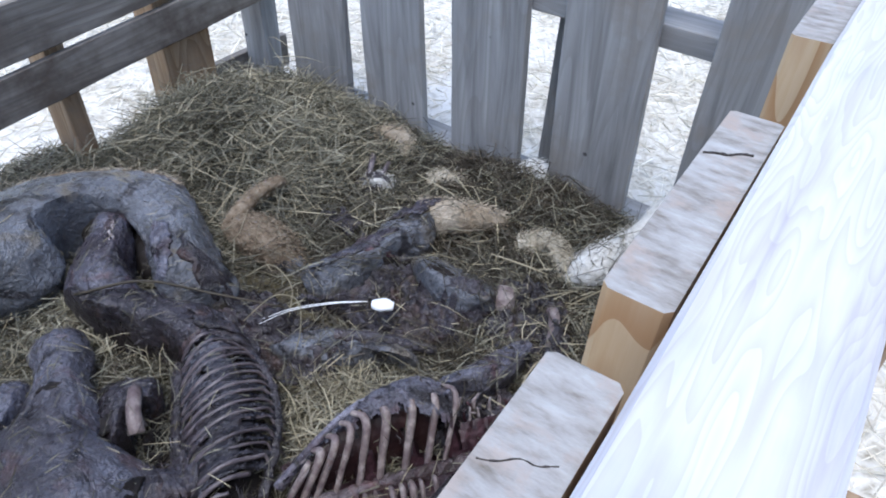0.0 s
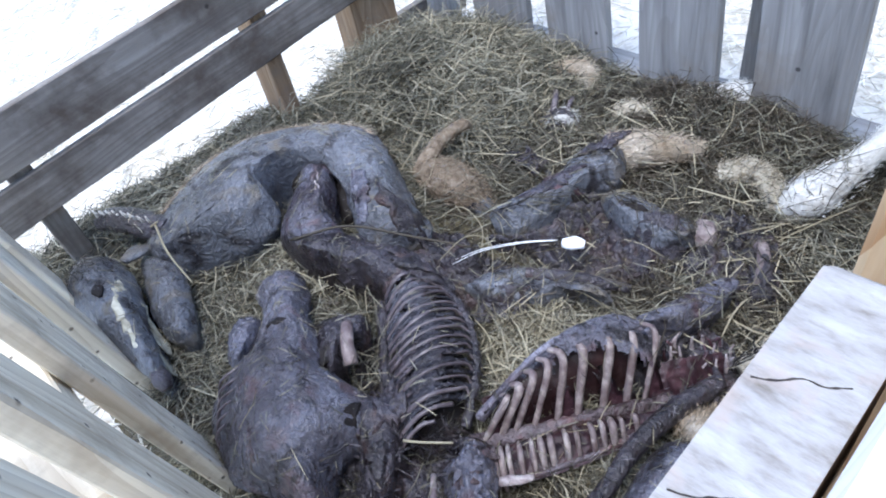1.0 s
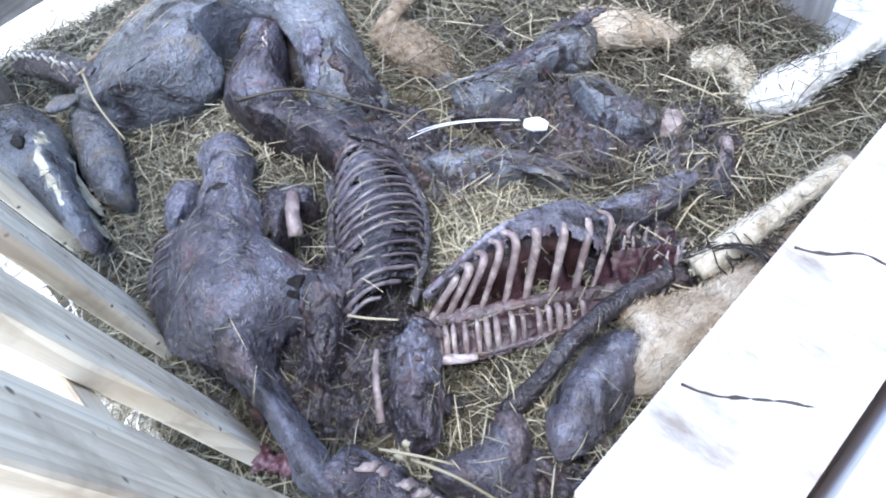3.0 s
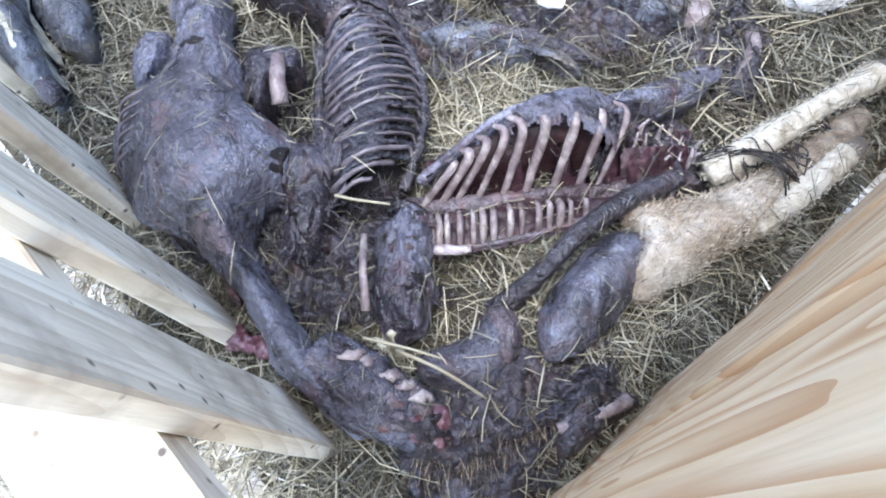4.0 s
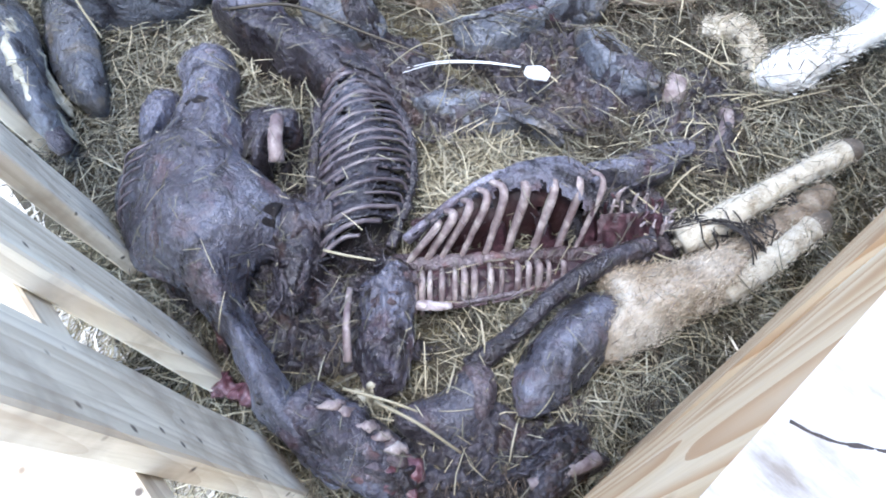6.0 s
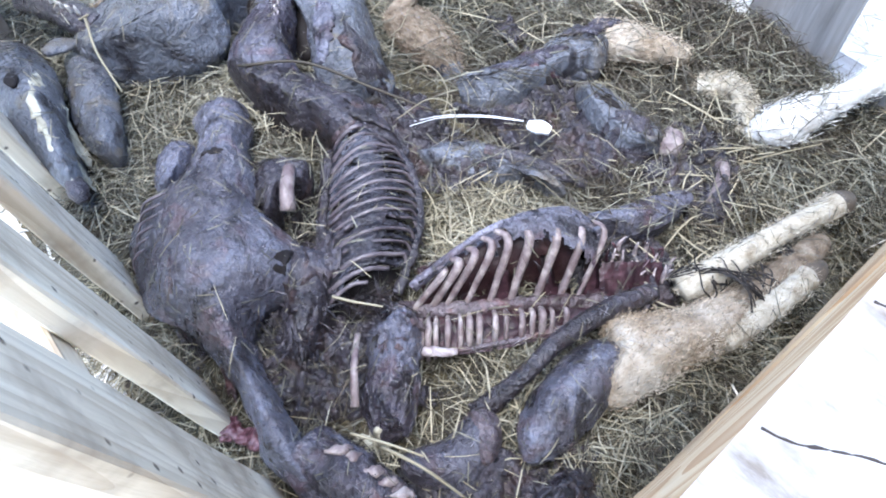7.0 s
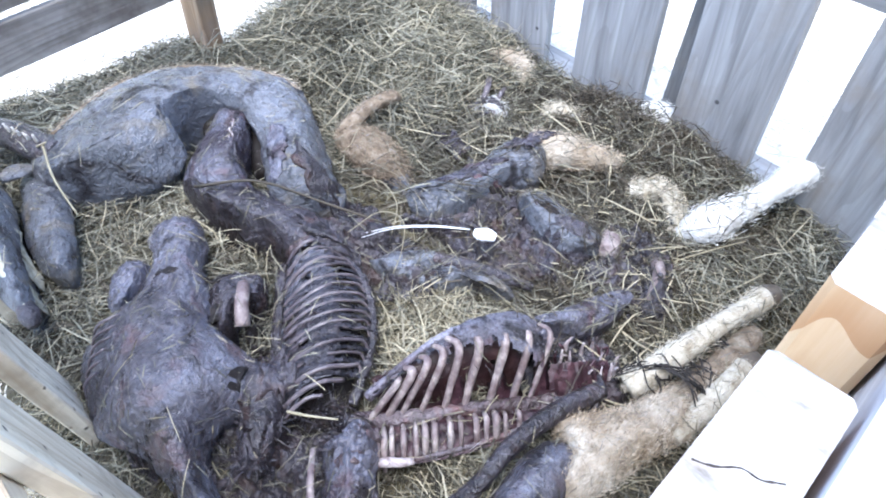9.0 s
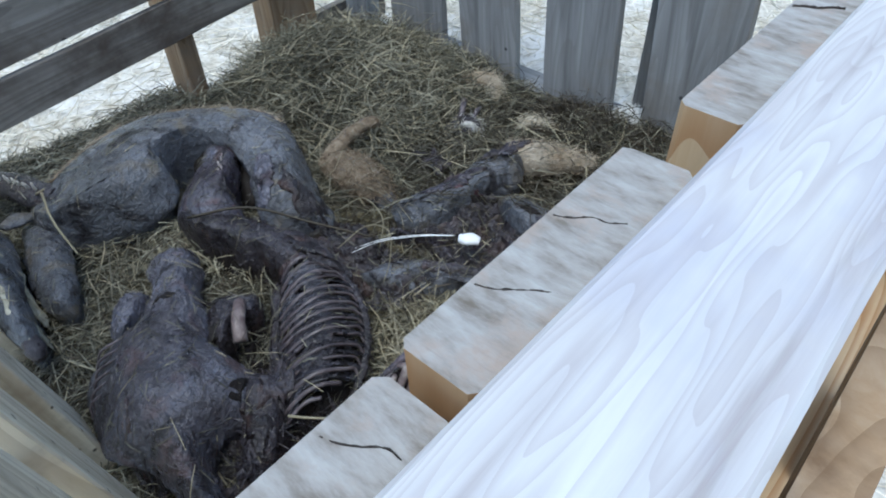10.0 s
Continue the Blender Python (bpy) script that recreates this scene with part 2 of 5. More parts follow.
TOOTH = mat("worn_tooth", [(0.34, 0.31, 0.27), (0.62, 0.60, 0.56)], (90, 90, 90), 0.35, 0.2)
HORN = mat("hoof_horn", [(0.03, 0.025, 0.022), (0.14, 0.11, 0.08)], (30, 30, 30), 0.5, 0.4)


# ---- mesh helpers ----
def part(name, bm, material, parent=None, label="", smooth=True):
    me = bpy.data.meshes.new(name)
    bm.to_mesh(me)
    bm.free()
    me.materials.append(material)
    if smooth:
        me.polygons.foreach_set("use_smooth", [True] * len(me.polygons))
    ob = new(name, me)
    ob.parent = parent
    return tagged(ob, label)


def thing(name, label, category, group="", kind=""):
    return tagged(new(name), label, category, group, kind)


def raw(name, verts, faces, material, parent=None, label="", smooth=False):
    me = bpy.data.meshes.new(name)
    me.from_pydata(verts, [], faces)
    me.materials.append(material)
    if smooth:
        me.polygons.foreach_set("use_smooth", [True] * len(me.polygons))
    ob = new(name, me)
    ob.parent = parent
    return tagged(ob, label)


def curve_rows(rows, per=8):
    """Catmull-Rom through rows of numbers."""
    r = np.array(rows, float)
    p = np.vstack([2 * r[0] - r[1], r, 2 * r[-1] - r[-2]])
    out = []
    for i in range(1, len(p) - 2):
        for k in range(per):
            t = k / per
            out.append(0.5 * (2 * p[i] + (p[i + 1] - p[i - 1]) * t + (2 * p[i - 1] - 5 * p[i] + 4 * p[i + 1] - p[i + 2]) * t * t
                              + (3 * p[i] - p[i - 1] - 3 * p[i + 1] + p[i + 2]) * t ** 3))
    out.append(p[-2])
    return np.array(out)


def loft(rows, seg=22, per=8, rough=0.12, freq=14.0, ridges=0.0, ridge_step=0.028, seed=0.0, flat=0.0, fold=0.0):
    """A closed body swept along rows (x, y, z, half width, half height), with an uneven skin and, if asked, rows of ridges across it and sharp folds."""
    c = curve_rows(rows, per)
    n = len(c)
    bm = bmesh.new()
    rings = []
    run = 0.0
    for i in range(n):
        p = Vector(c[i, :3])
        d = Vector(c[min(i + 1, n - 1), :3]) - Vector(c[max(i - 1, 0), :3])
        d.normalize()
        if i:
            run += (p - Vector(c[i - 1, :3])).length
        side = d.cross(Vector((0, 0, 1)))
        if side.length < 0.05:
            side = d.cross(Vector((0, 1, 0)))
        side.normalize()
        up = side.cross(d)
        w, h = max(c[i, 3], 0.0001), max(c[i, 4], 0.0001)
        ring = []
        for k in range(seg):
            a = 2 * math.pi * k / seg
            u = side * (math.cos(a) * w) + up * (math.sin(a) * h)
            q = p + u
            f = noise.noise(q * freq + Vector((seed, seed, 0))) + 0.5 * noise.noise(q * freq * 2.7 + Vector((0, seed, 3)))
            f *= rough
            if ridges:
                f += ridges * math.sin(2 * math.pi * (run / ridge_step + 0.25 * math.cos(a) + 0.4 * noise.noise(q * 8))) * (0.35 + 0.65 * abs(math.cos(a)))
            if fold:
                v = Vector((run * 6, a * 1.9 + 0.4 * noise.noise(q * 9), 7.0 + seed))
                f += fold * (0.35 - abs(noise.noise(v))) + 0.6 * fold * (0.3 - abs(noise.noise(v * 2.3 + Vector((5, 1, 2)))))
            if flat and math.sin(a) < 0:
                u = side * (math.cos(a) * w) + up * (math.sin(a) * h * (1 - flat))
            ring.append(bm.verts.new(p + u * (1 + f)))
        rings.append(ring)
    for r0, r1 in zip(rings, rings[1:]):
        for k in range(seg):
            bm.faces.new((r0[k], r1[k], r1[(k + 1) % seg], r0[(k + 1) % seg]))
    bm.faces.new(rings[0])
    bm.faces.new(rings[-1][::-1])
    return bm


def flesh(rows, rough=0.12, freq=14.0, fold=0.085, seg=48, per=17, **more):
    """A finer loft for dried, bony, wrinkled bodies."""
    return loft(rows, seg, per, rough * 0.55, freq, fold=fold * 0.8, **more)


def pelt(outline, ridge, crease=0.006, ragged=0.004, power=2.0, seed=0.0, under=0.3, seg=132, rings=22, along=1.0):
    """A slack, draped body: skin rising from an uneven closed outline to a ridge line, creased along the ridge and tucked under at its foot."""
    o = np.array(outline, float)
    n = len(o)
    loop = curve_rows(np.vstack([o[-1:], o, o[:2]]), 12)[12:12 * (n + 1)]
    step = np.linalg.norm(np.diff(np.vstack([loop, loop[:1]]), axis=0), axis=1)
    run = np.concatenate([[0], np.cumsum(step)])
    at = np.linspace(0, run[-1], seg, endpoint=False)
    closed = np.vstack([loop, loop[:1]])
    edge = np.stack([np.interp(at, run, closed[:, k]) for k in range(3)], 1)
    mid = curve_rows(ridge, 10)
    bm = bmesh.new()
    net = []
    feet = [int(np.argmin(((mid[:, :2] - e[:2]) ** 2).sum(1))) for e in edge]
    soft = np.convolve(np.concatenate([feet[-4:], feet, feet[:4]]), np.ones(9) / 9, "valid") if max(abs(a - b) for a, b in zip(feet, feet[1:] + feet[:1])) < len(mid) / 2 else feet
    for i in range(-2, rings):
        row = []
        for k in range(seg):
            e = Vector(edge[k])
            m = Vector(mid[int(min(len(mid) - 1, max(0, soft[k])))])
            away = (e - m)
            away.z = 0
            away.normalize()
            e = e + away * (ragged * noise.noise(Vector((at[k] * 24, seed, 1))) + 0.7 * ragged * noise.noise(Vector((at[k] * 90, seed, 2))))
            t = max(0, i) / (rings - 1)
            p = e.lerp(m, t)
            p.z = e.z + (m.z - e.z) * (1 - (1 - t) ** power)
            if i < 0:
                p = e.lerp(m, under * (0.45 if i == -1 else 1.0))
                p.z = e.z - 0.012 if i == -1 else min(0.03, e.z - 0.03)
            else:
                q = Vector((p.x * 30, p.y * 30, seed))
                w = Vector((at[k] * 14 * along, t * 9, seed))
                wave = 1.5 * (0.28 - abs(noise.noise(q))) + 1.3 * (0.3 - abs(noise.noise(q * 2.3))) + 0.6 * (0.3 - abs(noise.noise(q * 4.7))) + 0.5 * noise.noise(q * 0.45) + 1.1 * (0.3 - abs(noise.noise(w))) * (1 - t) + 0.35 * noise.noise(q * 6)
                p.z += 1.1 * crease * wave * (0.25 + 0.75 * min(1, 3 * t))
            row.append(bm.verts.new(p))
        net.append(row)
    for r0, r1 in zip(net, net[1:]):
        for k in range(seg):
            bm.faces.new((r0[k], r0[(k + 1) % seg], r1[(k + 1) % seg], r1[k]))
    bmesh.ops.remove_doubles(bm, verts=bm.verts[:], dist=0.0002)
    bm.normal_update()
    if sum(f.normal.z * f.calc_area() for f in bm.faces) < 0:
        bmesh.ops.reverse_faces(bm, faces=bm.faces[:])
    return bm


def rod(pts, r0, r1=None, seg=7, per=4, rough=0.1, seed=0.0):
    """A thin tapering rod through pts."""
    r1 = r0 if r1 is None else r1
    m = max(1, len(pts) - 1)
    return loft([(*p, r0 + (r1 - r0) * i / m, r0 + (r1 - r0) * i / m) for i, p in enumerate(pts)], seg, per, rough, 60.0, seed=seed)


def blades(centres, directions, length, width, bend, rng, segs=3):
    """Verts and faces of many thin bent strips: stalks, hairs."""
    n = len(centres)
    side = np.cross(directions, rng.normal(size=(n, 3)))
    side /= np.linalg.norm(side, axis=1, keepdims=True) + 1e-9
    lift = np.cross(side, directions)
    verts, k = [], segs + 1
    for j in range(k):
        s = j / segs - 0.5
        mid = centres + directions * (length * s)[:, None] + lift * (bend * length * (0.25 - s * s))[:, None]
        half = side * (width * (0.5 if 0 < j < segs else 0.3))[:, None]
        verts += [mid - half, mid + half]
    v = np.stack(verts, 1).reshape(-1, 3)
    base = np.arange(n) * 2 * k
    f = np.stack([np.stack([base + 2 * j, base + 2 * j + 1, base + 2 * j + 3, base + 2 * j + 2], 1) for j in range(segs)], 1).reshape(-1, 4)
    return v.tolist(), f.tolist()


def hairs(name, ob, count, length, width, material, along, parent, seed=1, droop=0.06, label="", low=-1.0):
    """Short hairs standing off the skin of ob, leaning along a direction."""
    rng = np.random.default_rng(seed)
    me = ob.data
    polys = [p for p in me.polygons if p.normal.z > low]
    area = np.array([p.area for p in polys])
    pick = rng.choice(len(polys), count, p=area / area.sum())
    cen = np.array([polys[i].center for i in pick]) + rng.normal(size=(count, 3)) * 0.004
    nor = np.array([polys[i].normal for i in pick])
    d = nor * droop + np.array(along) + rng.normal(size=(count, 3)) * 0.22
    d /= np.linalg.norm(d, axis=1, keepdims=True)
    ln = length * rng.uniform(0.5, 1.3, count)
    v, f = blades(cen + d * ln[:, None] * 0.25 + nor * 0.0012, d, ln, np.full(count, width), rng.uniform(-0.4, 0.4, count), rng, 2)
    return tagged(raw(name, v, f, material, parent, label), kind="stuff")


def board(name, length, width, thick, m, material, parent, label="", seed=0, end_material=None, wear=0.0025):
    """A sawn board along local x, with worn, slightly wavy edges and chamfers."""
    rng = random.Random(seed)
    bm = bmesh.new()
    n = 14
    ch = min(0.0025, thick * 0.15)
    off = rng.uniform(0, 50)
    rings = []
    for i in range(n + 1):
        x = length * (i / n - 0.5)
        wy = wear * noise.noise(Vector((x * 6 + off, 1.3, 0)))
        wz = wear * noise.noise(Vector((x * 4 + off, 7.7, 0)))
        w0, w1 = -width / 2 + wy, width / 2 + wear * noise.noise(Vector((x * 7 + off, 4.1, 0)))
        t0, t1 = -thick / 2 + wz, thick / 2 + wz
        c = ch * (1 + 0.8 * noise.noise(Vector((x * 20 + off, 0, 0))))
        e = rng.uniform(-1, 1) * 0.0015 if i in (0, n) else 0
        pr = [(w0 + c, t0), (w1 - c, t0), (w1, t0 + c), (w1, t1 - c), (w1 - c, t1), (w0 + c, t1), (w0, t1 - c), (w0, t0 + c)]
        rings.append([bm.verts.new((x + e + rng.uniform(-1, 1) * 0.0006, y, z)) for y, z in pr])
    for r0, r1 in zip(rings, rings[1:]):
        for k in range(8):
            bm.faces.new((r0[k], r1[k], r1[(k + 1) % 8], r0[(k + 1) % 8]))
    ends = [bm.faces.new(rings[0]), bm.faces.new(rings[-1][::-1])]
    if end_material:
        for f in ends:
            f.material_index = 1
    bmesh.ops.recalc_face_normals(bm, faces=bm.faces[:])
    ob = part(name, bm, material, parent, label, smooth=False)
    if end_material:
        ob.data.materials.append(end_material)
    ob.matrix_basis = m
    return ob


def upright(x, y, z0, z1, face=(0, 1), lean_x=0.0, lean_y=0.0):
    """Pose of a board standing from (x, y, z0) to z1; its local z looks along face."""
    up = Vector((lean_x, lean_y, z1 - z0)).normalized()
    f = Vector((*face, 0))
    f = (f - up * f.dot(up)).normalized()
    side = f.cross(up)
    m = Matrix((up, side, f)).transposed().to_4x4()
    m.translation = Vector((x + lean_x / 2, y + lean_y / 2, (z0 + z1) / 2))
    return m


# ---- ground ----
bm = bmesh.new()
size = [-900, -120, -30, -8] + [-4 + 0.2 * i for i in range(41)] + [8, 30, 120, 900]
grid = [[bm.verts.new((x - 0.7, y + 0.5, 0.02 * noise.noise(Vector((x * 1.3, y * 1.3, 0))) - 0.03 if abs(x) < 5 and abs(y) < 5 else -0.03)) for y in size] for x in size]
for i in range(len(size) - 1):
    for j in range(len(size) - 1):
        bm.faces.new((grid[i][j], grid[i + 1][j], grid[i + 1][j + 1], grid[i][j + 1]))
tagged(part("ground", bm, GROUND), "pale bleached dry grass and bare ground", "ground", kind="structure")


def bed_z(x, y):
    """Height of the straw bed."""
    v = Vector((x * 4, y * 4, 0))
    z = 0.040 + 0.016 * noise.noise(v) + 0.009 * noise.noise(v * 3.1)
    z += 0.135 * math.exp(-((x + 1.25) / 0.17) ** 2 - ((y - 0.86) / 0.21) ** 2)
    z += 0.03 * math.exp(-((x + 0.98) / 0.16) ** 2 - ((y - 0.98) / 0.2) ** 2)
    z += 0.02 * math.exp(-((x + 1.42) / 0.12) ** 2 - ((y - 0.42) / 0.25) ** 2)
    z += 0.03 * math.exp(-((x + 0.52) / 0.2) ** 2 - ((y - 1.1) / 0.09) ** 2)
    edge = min(1.0, max(0.0, min(x + (1.64 if y < 0.6 else 1.52), -0.03 - x, y + 0.16, 1.26 - y) / 0.09))
    return z * edge - 0.045 * (1 - edge)


bm = bmesh.new()
nx, ny = 110, 96
grid = [[bm.verts.new((x, y, bed_z(x, y))) for y in np.linspace(-0.17, 1.27, ny)] for x in np.linspace(-1.74, -0.02, nx)]
for i in range(nx - 1):
    for j in range(ny - 1):
        bm.faces.new((grid[i][j], grid[i + 1][j], grid[i + 1][j + 1], grid[i][j + 1]))
tagged(part("straw_bed", bm, BED), "trodden damp straw bedding covering the bin floor", "straw", kind="stuff")

# ---- pallets that wall the bin ----
far = thing("pallet", "weathered grey wooden pallet standing on edge with upright boards", "pallet", "pallets of the bin")
for i, (x0, x1, t0, t1, y) in enumerate([(-1.318, -1.130, -1.335, -1.137, 0.0), (-1.056, -0.884, -1.092, -0.908, 0.0), (-0.790, -0.608, -0.822, -0.632, 0.0),
                                         (-0.521, -0.340, -0.553, -0.358, 0.0), (-0.245, -0.095, -0.258, -0.100, 0.0)]):
    lean = ((t0 + t1) - (x0 + x1)) / 2 / 0.45 * 0.90
    board("board", 0.95, (x1 - x0 + t1 - t0) / 2, 0.024, upright((x0 + x1) / 2 - lean * 0.06, 1.183, -0.05, 0.90, (0, -1), lean, 0.0), WOOD_GREY, far, seed=i)
for z in (0.02, 0.472, 0.86):
    board("stringer", 1.36, 0.045, 0.09, pose(-0.71, 1.242, z, 90, 0, 0), WOOD_GREY, far, seed=int(z * 100))
board("back_board", 0.95, 0.10, 0.02, upright(-1.04, 1.298, -0.05, 0.9, (0, -1)), WOOD_POST, far, seed=41)
board("back_board", 0.95, 0.10, 0.02, upright(-0.56, 1.298, -0.05, 0.9, (0, -1)), WOOD_GREY, far, seed=42)

side = thing("pallet", "low dark-stained wooden pallet with two horizontal boards", "pallet", "pallets of the bin")
AX = -1.40
for i, (z, w) in enumerate(((0.291, 0.092), (0.410, 0.112))):
    board("board", 1.36, w, 0.016, pose(AX - 0.008, 0.56, z, 90, 0, 90) @ pose(0, 0, 0, 0, 0, 4.2), WOOD_DARK, side, seed=60 + i)
for y, w, mt in ((0.01, 0.05, WOOD_DARK), (0.60, 0.045, WOOD_POST), (0.915, 0.14, WOOD_POST), (1.19, 0.06, WOOD_GREY)):
    board("post", 0.50 + 0.05 * y, w, 0.085, upright(AX - 0.066, y, -0.06, 0.44 + 0.05 * y, (1, 0)), mt, side, seed=int(y * 50) + 5)
board("rail", 0.36, 0.10, 0.022, pose(AX - 0.12, 1.14, 0.060, 90, 0, 90), WOOD_DARK, side, seed=77)

near = thing("pallet", "pale wooden pallet standing on edge with upright slats", "pallet", "pallets of the bin")
for i, (x0, x1) in enumerate([(-1.30, -1.19), (-1.10, -0.98), (-0.825, -0.702), (-0.562, -0.470), (-0.378, -0.286)]):
    board("board", 0.86, x1 - x0, 0.024, upright((x0 + x1) / 2, -0.0455, -0.05, 0.81, (0, 1), 0.0, -0.105), WOOD_PALE, near, seed=90 + i)
board("stringer", 1.25, 0.09, 0.045, pose(-0.75, -0.160, 0.408, 7, 0, 0), WOOD_PALE, near, seed=97)
board("back_board", 0.80, 0.12, 0.02, upright(-0.56, -0.150, -0.05, 0.75, (0, 1), 0.0, -0.10), WOOD_POST, near, seed=98)

gate = thing("pallet", "fresh pine pallet standing on edge with sawn board tops", "pallet", "pallets of the bin")
CX = -0.0673
for i, (y0, y1, z1) in enumerate([(-0.105, -0.006, 0.807), (0.0, 0.115, 0.812), (0.152, 0.313, 0.812), (0.44, 0.57, 0.81), (0.62, 0.75, 0.812), (0.80, 0.92, 0.81), (0.98, 1.10, 0.81)]):
    board("board", z1 + 0.05, y1 - y0, 0.0265, upright(CX + 0.008 + 0.062 * max(0.0, (y0 + y1) / 2 - 0.1), (y0 + y1) / 2, -0.05, z1, (-1, 0), -0.008 - 0.062 * max(0.0, (y0 + y1) / 2 - 0.1)), WOOD_FRESH, gate, seed=110 + i, end_material=WOOD_END, wear=0.004)
for y, k in ((0.262, 1), (0.030, 2), (0.068, 3), (-0.032, 4)):
    pts = [(-0.0790 + 0.0050 * q, y + 0.0030 * q + 0.0035 * noise.noise(Vector((q * 1.7, k * 9.1, 0))), 0.8118 if k != 4 else 0.8068) for q in range(5)]
    part("crack", loft([(*p, 0.0004, 0.0012) for p in pts], 6, 5, 0.5, 700), CRACK, gate)
board("top_beam", 1.42, 0.060, 0.088, pose(-0.0225, 0.50, 0.778, 0, 0, 90), WOOD_BEAM, gate, "pale planed pine beam with knots", seed=130)
board("middle_beam", 1.36, 0.060, 0.045, pose(0.012, 0.50, 0.40, 0, 0, 90), WOOD_FRESH, gate, seed=131)
for i, y in enumerate((-0.05, 0.12, 0.36, 0.66, 0.96)):
    board("outer_board", 0.80, 0.11, 0.02, upright(0.075, y, -0.05, 0.75, (1, 0), -0.05), WOOD_POST, gate, seed=140 + i)


# ---- carcasses ----
def carcass(label):
    return thing("carcass", label, "carcass", "carcasses in the bin")


grey = carcass("grey hairless calf carcass lying curled on straw, belly torn open")
part("torso", pelt([(-1.260, 0.097, 0.100), (-1.288, 0.167, 0.140), (-1.337, 0.307, 0.150), (-1.321, 0.422, 0.155), (-1.254, 0.505, 0.160), (-1.159, 0.579, 0.160), (-1.085, 0.599, 0.150), (-1.002, 0.574, 0.130), (-0.896, 0.527, 0.110), (-0.818, 0.500, 0.080), (-0.821, 0.442, 0.080), (-0.854, 0.389, 0.100), (-0.919, 0.397, 0.120), (-0.994, 0.439, 0.140), (-1.055, 0.458, 0.150), (-1.114, 0.463, 0.155), (-1.151, 0.432, 0.155), (-1.165, 0.380, 0.150), (-1.148, 0.346, 0.130), (-1.100, 0.339, 0.110), (-1.083, 0.295, 0.090), (-1.093, 0.240, 0.080), (-1.150, 0.158, 0.070), (-1.195, 0.101, 0.070)],
              [(-1.177, 0.128, 0.150), (-1.143, 0.248, 0.190), (-1.165, 0.363, 0.200), (-1.150, 0.458, 0.190), (-1.086, 0.514, 0.185), (-0.976, 0.497, 0.180), (-0.879, 0.454, 0.160), (-0.828, 0.444, 0.120)], 0.0038, 0.006, 2.2, 1.0), HIDE_GREY, grey)
part("neck", pelt([(-1.274, 0.088, 0.085), (-1.229, 0.134, 0.085), (-1.129, 0.116, 0.085), (-0.990, 0.058, 0.085), (-0.984, 0.035, 0.085), (-1.020, 0.016, 0.085), (-1.109, 0.023, 0.085), (-1.191, 0.050, 0.085)],
              [(-1.170, 0.088, 0.115), (-1.065, 0.062, 0.115), (-0.987, 0.040, 0.115)], 0.0022, 0.004, 2.5, 2.0), HIDE_GREY, grey)
head = part("head", pelt([(-1.270, -0.064, 0.120), (-1.319, -0.025, 0.120), (-1.324, 0.012, 0.120), (-1.264, 0.043, 0.120), (-1.164, 0.042, 0.120), (-1.060, 0.010, 0.120), (-0.987, -0.009, 0.120), (-0.943, -0.019, 0.120), (-0.927, -0.037, 0.120), (-0.948, -0.051, 0.120), (-1.000, -0.057, 0.120), (-1.072, -0.069, 0.120), (-1.153, -0.076, 0.120), (-1.216, -0.079, 0.120)],
              [(-1.181, -0.022, 0.175), (-1.083, -0.011, 0.180), (-0.977, -0.025, 0.160), (-0.929, -0.034, 0.140)], 0.0022, 0.003, 2.6, 3.0), HIDE_GREY, grey, "grey head with a white blaze")
part("nose", loft([(-0.945, -0.032, 0.122, 0.012, 0.014), (-0.925, -0.036, 0.114, 0.017, 0.018), (-0.908, -0.038, 0.104, 0.010, 0.012)], 12, 5, 0.12, 40), HIDE_DARK, head, "dark shrivelled nose")
part("ear", loft([(-1.235, 0.05, 0.13, 0.012, 0.006), (-1.245, 0.085, 0.125, 0.022, 0.008), (-1.25, 0.12, 0.11, 0.006, 0.004)], 12, 5, 0.15, 30), HIDE_GREY, head)

part("eye", loft([(-1.145, -0.020, 0.184, 0.004, 0.004), (-1.13, -0.022, 0.186, 0.012, 0.006), (-1.115, -0.024, 0.182, 0.004, 0.004)], 12, 5, 0.1, 40), SHADE_AND_EYE_BLACK, head, "sunken dark eye")
crown = part("crown", flesh([(-1.27, -0.012, 0.10, 0.025, 0.025), (-1.245, -0.012, 0.13, 0.045, 0.04), (-1.20, -0.01, 0.145, 0.035, 0.036), (-1.17, -0.01, 0.14, 0.02, 0.02)], 0.1, 24), HIDE_GREY, head)
hairs("hair", crown, 1500, 0.022, 0.0008, FUR_DARK, (0.6, 0.1, 0.0), head, 31)
ridge = part("back_ridge", loft([(-1.277, 0.168, 0.145, 0.004, 0.004), (-1.326, 0.303, 0.155, 0.004, 0.004), (-1.309, 0.417, 0.160, 0.004, 0.004), (-1.243, 0.499, 0.165, 0.004, 0.004), (-1.147, 0.571, 0.165, 0.004, 0.004), (-1.079, 0.592, 0.155, 0.004, 0.004)], 14, 14, 0.6, 60), FUR_BROWN, grey, "tan haired back ridge")
hairs("hair", ridge, 2000, 0.010, 0.0006, FUR_TAN, (0.2, 0.6, 0.0), ridge, 41)
skull = thing("jawbone", "dark dried jaw with a row of pale teeth", "jawbone")
part("jaw", flesh([(-1.385, 0.070, 0.135, 0.014, 0.016), (-1.35, 0.092, 0.15, 0.026, 0.024), (-1.30, 0.118, 0.15, 0.030, 0.026), (-1.24, 0.15, 0.13, 0.026, 0.026)], 0.15, 24), HIDE_DARK, skull)
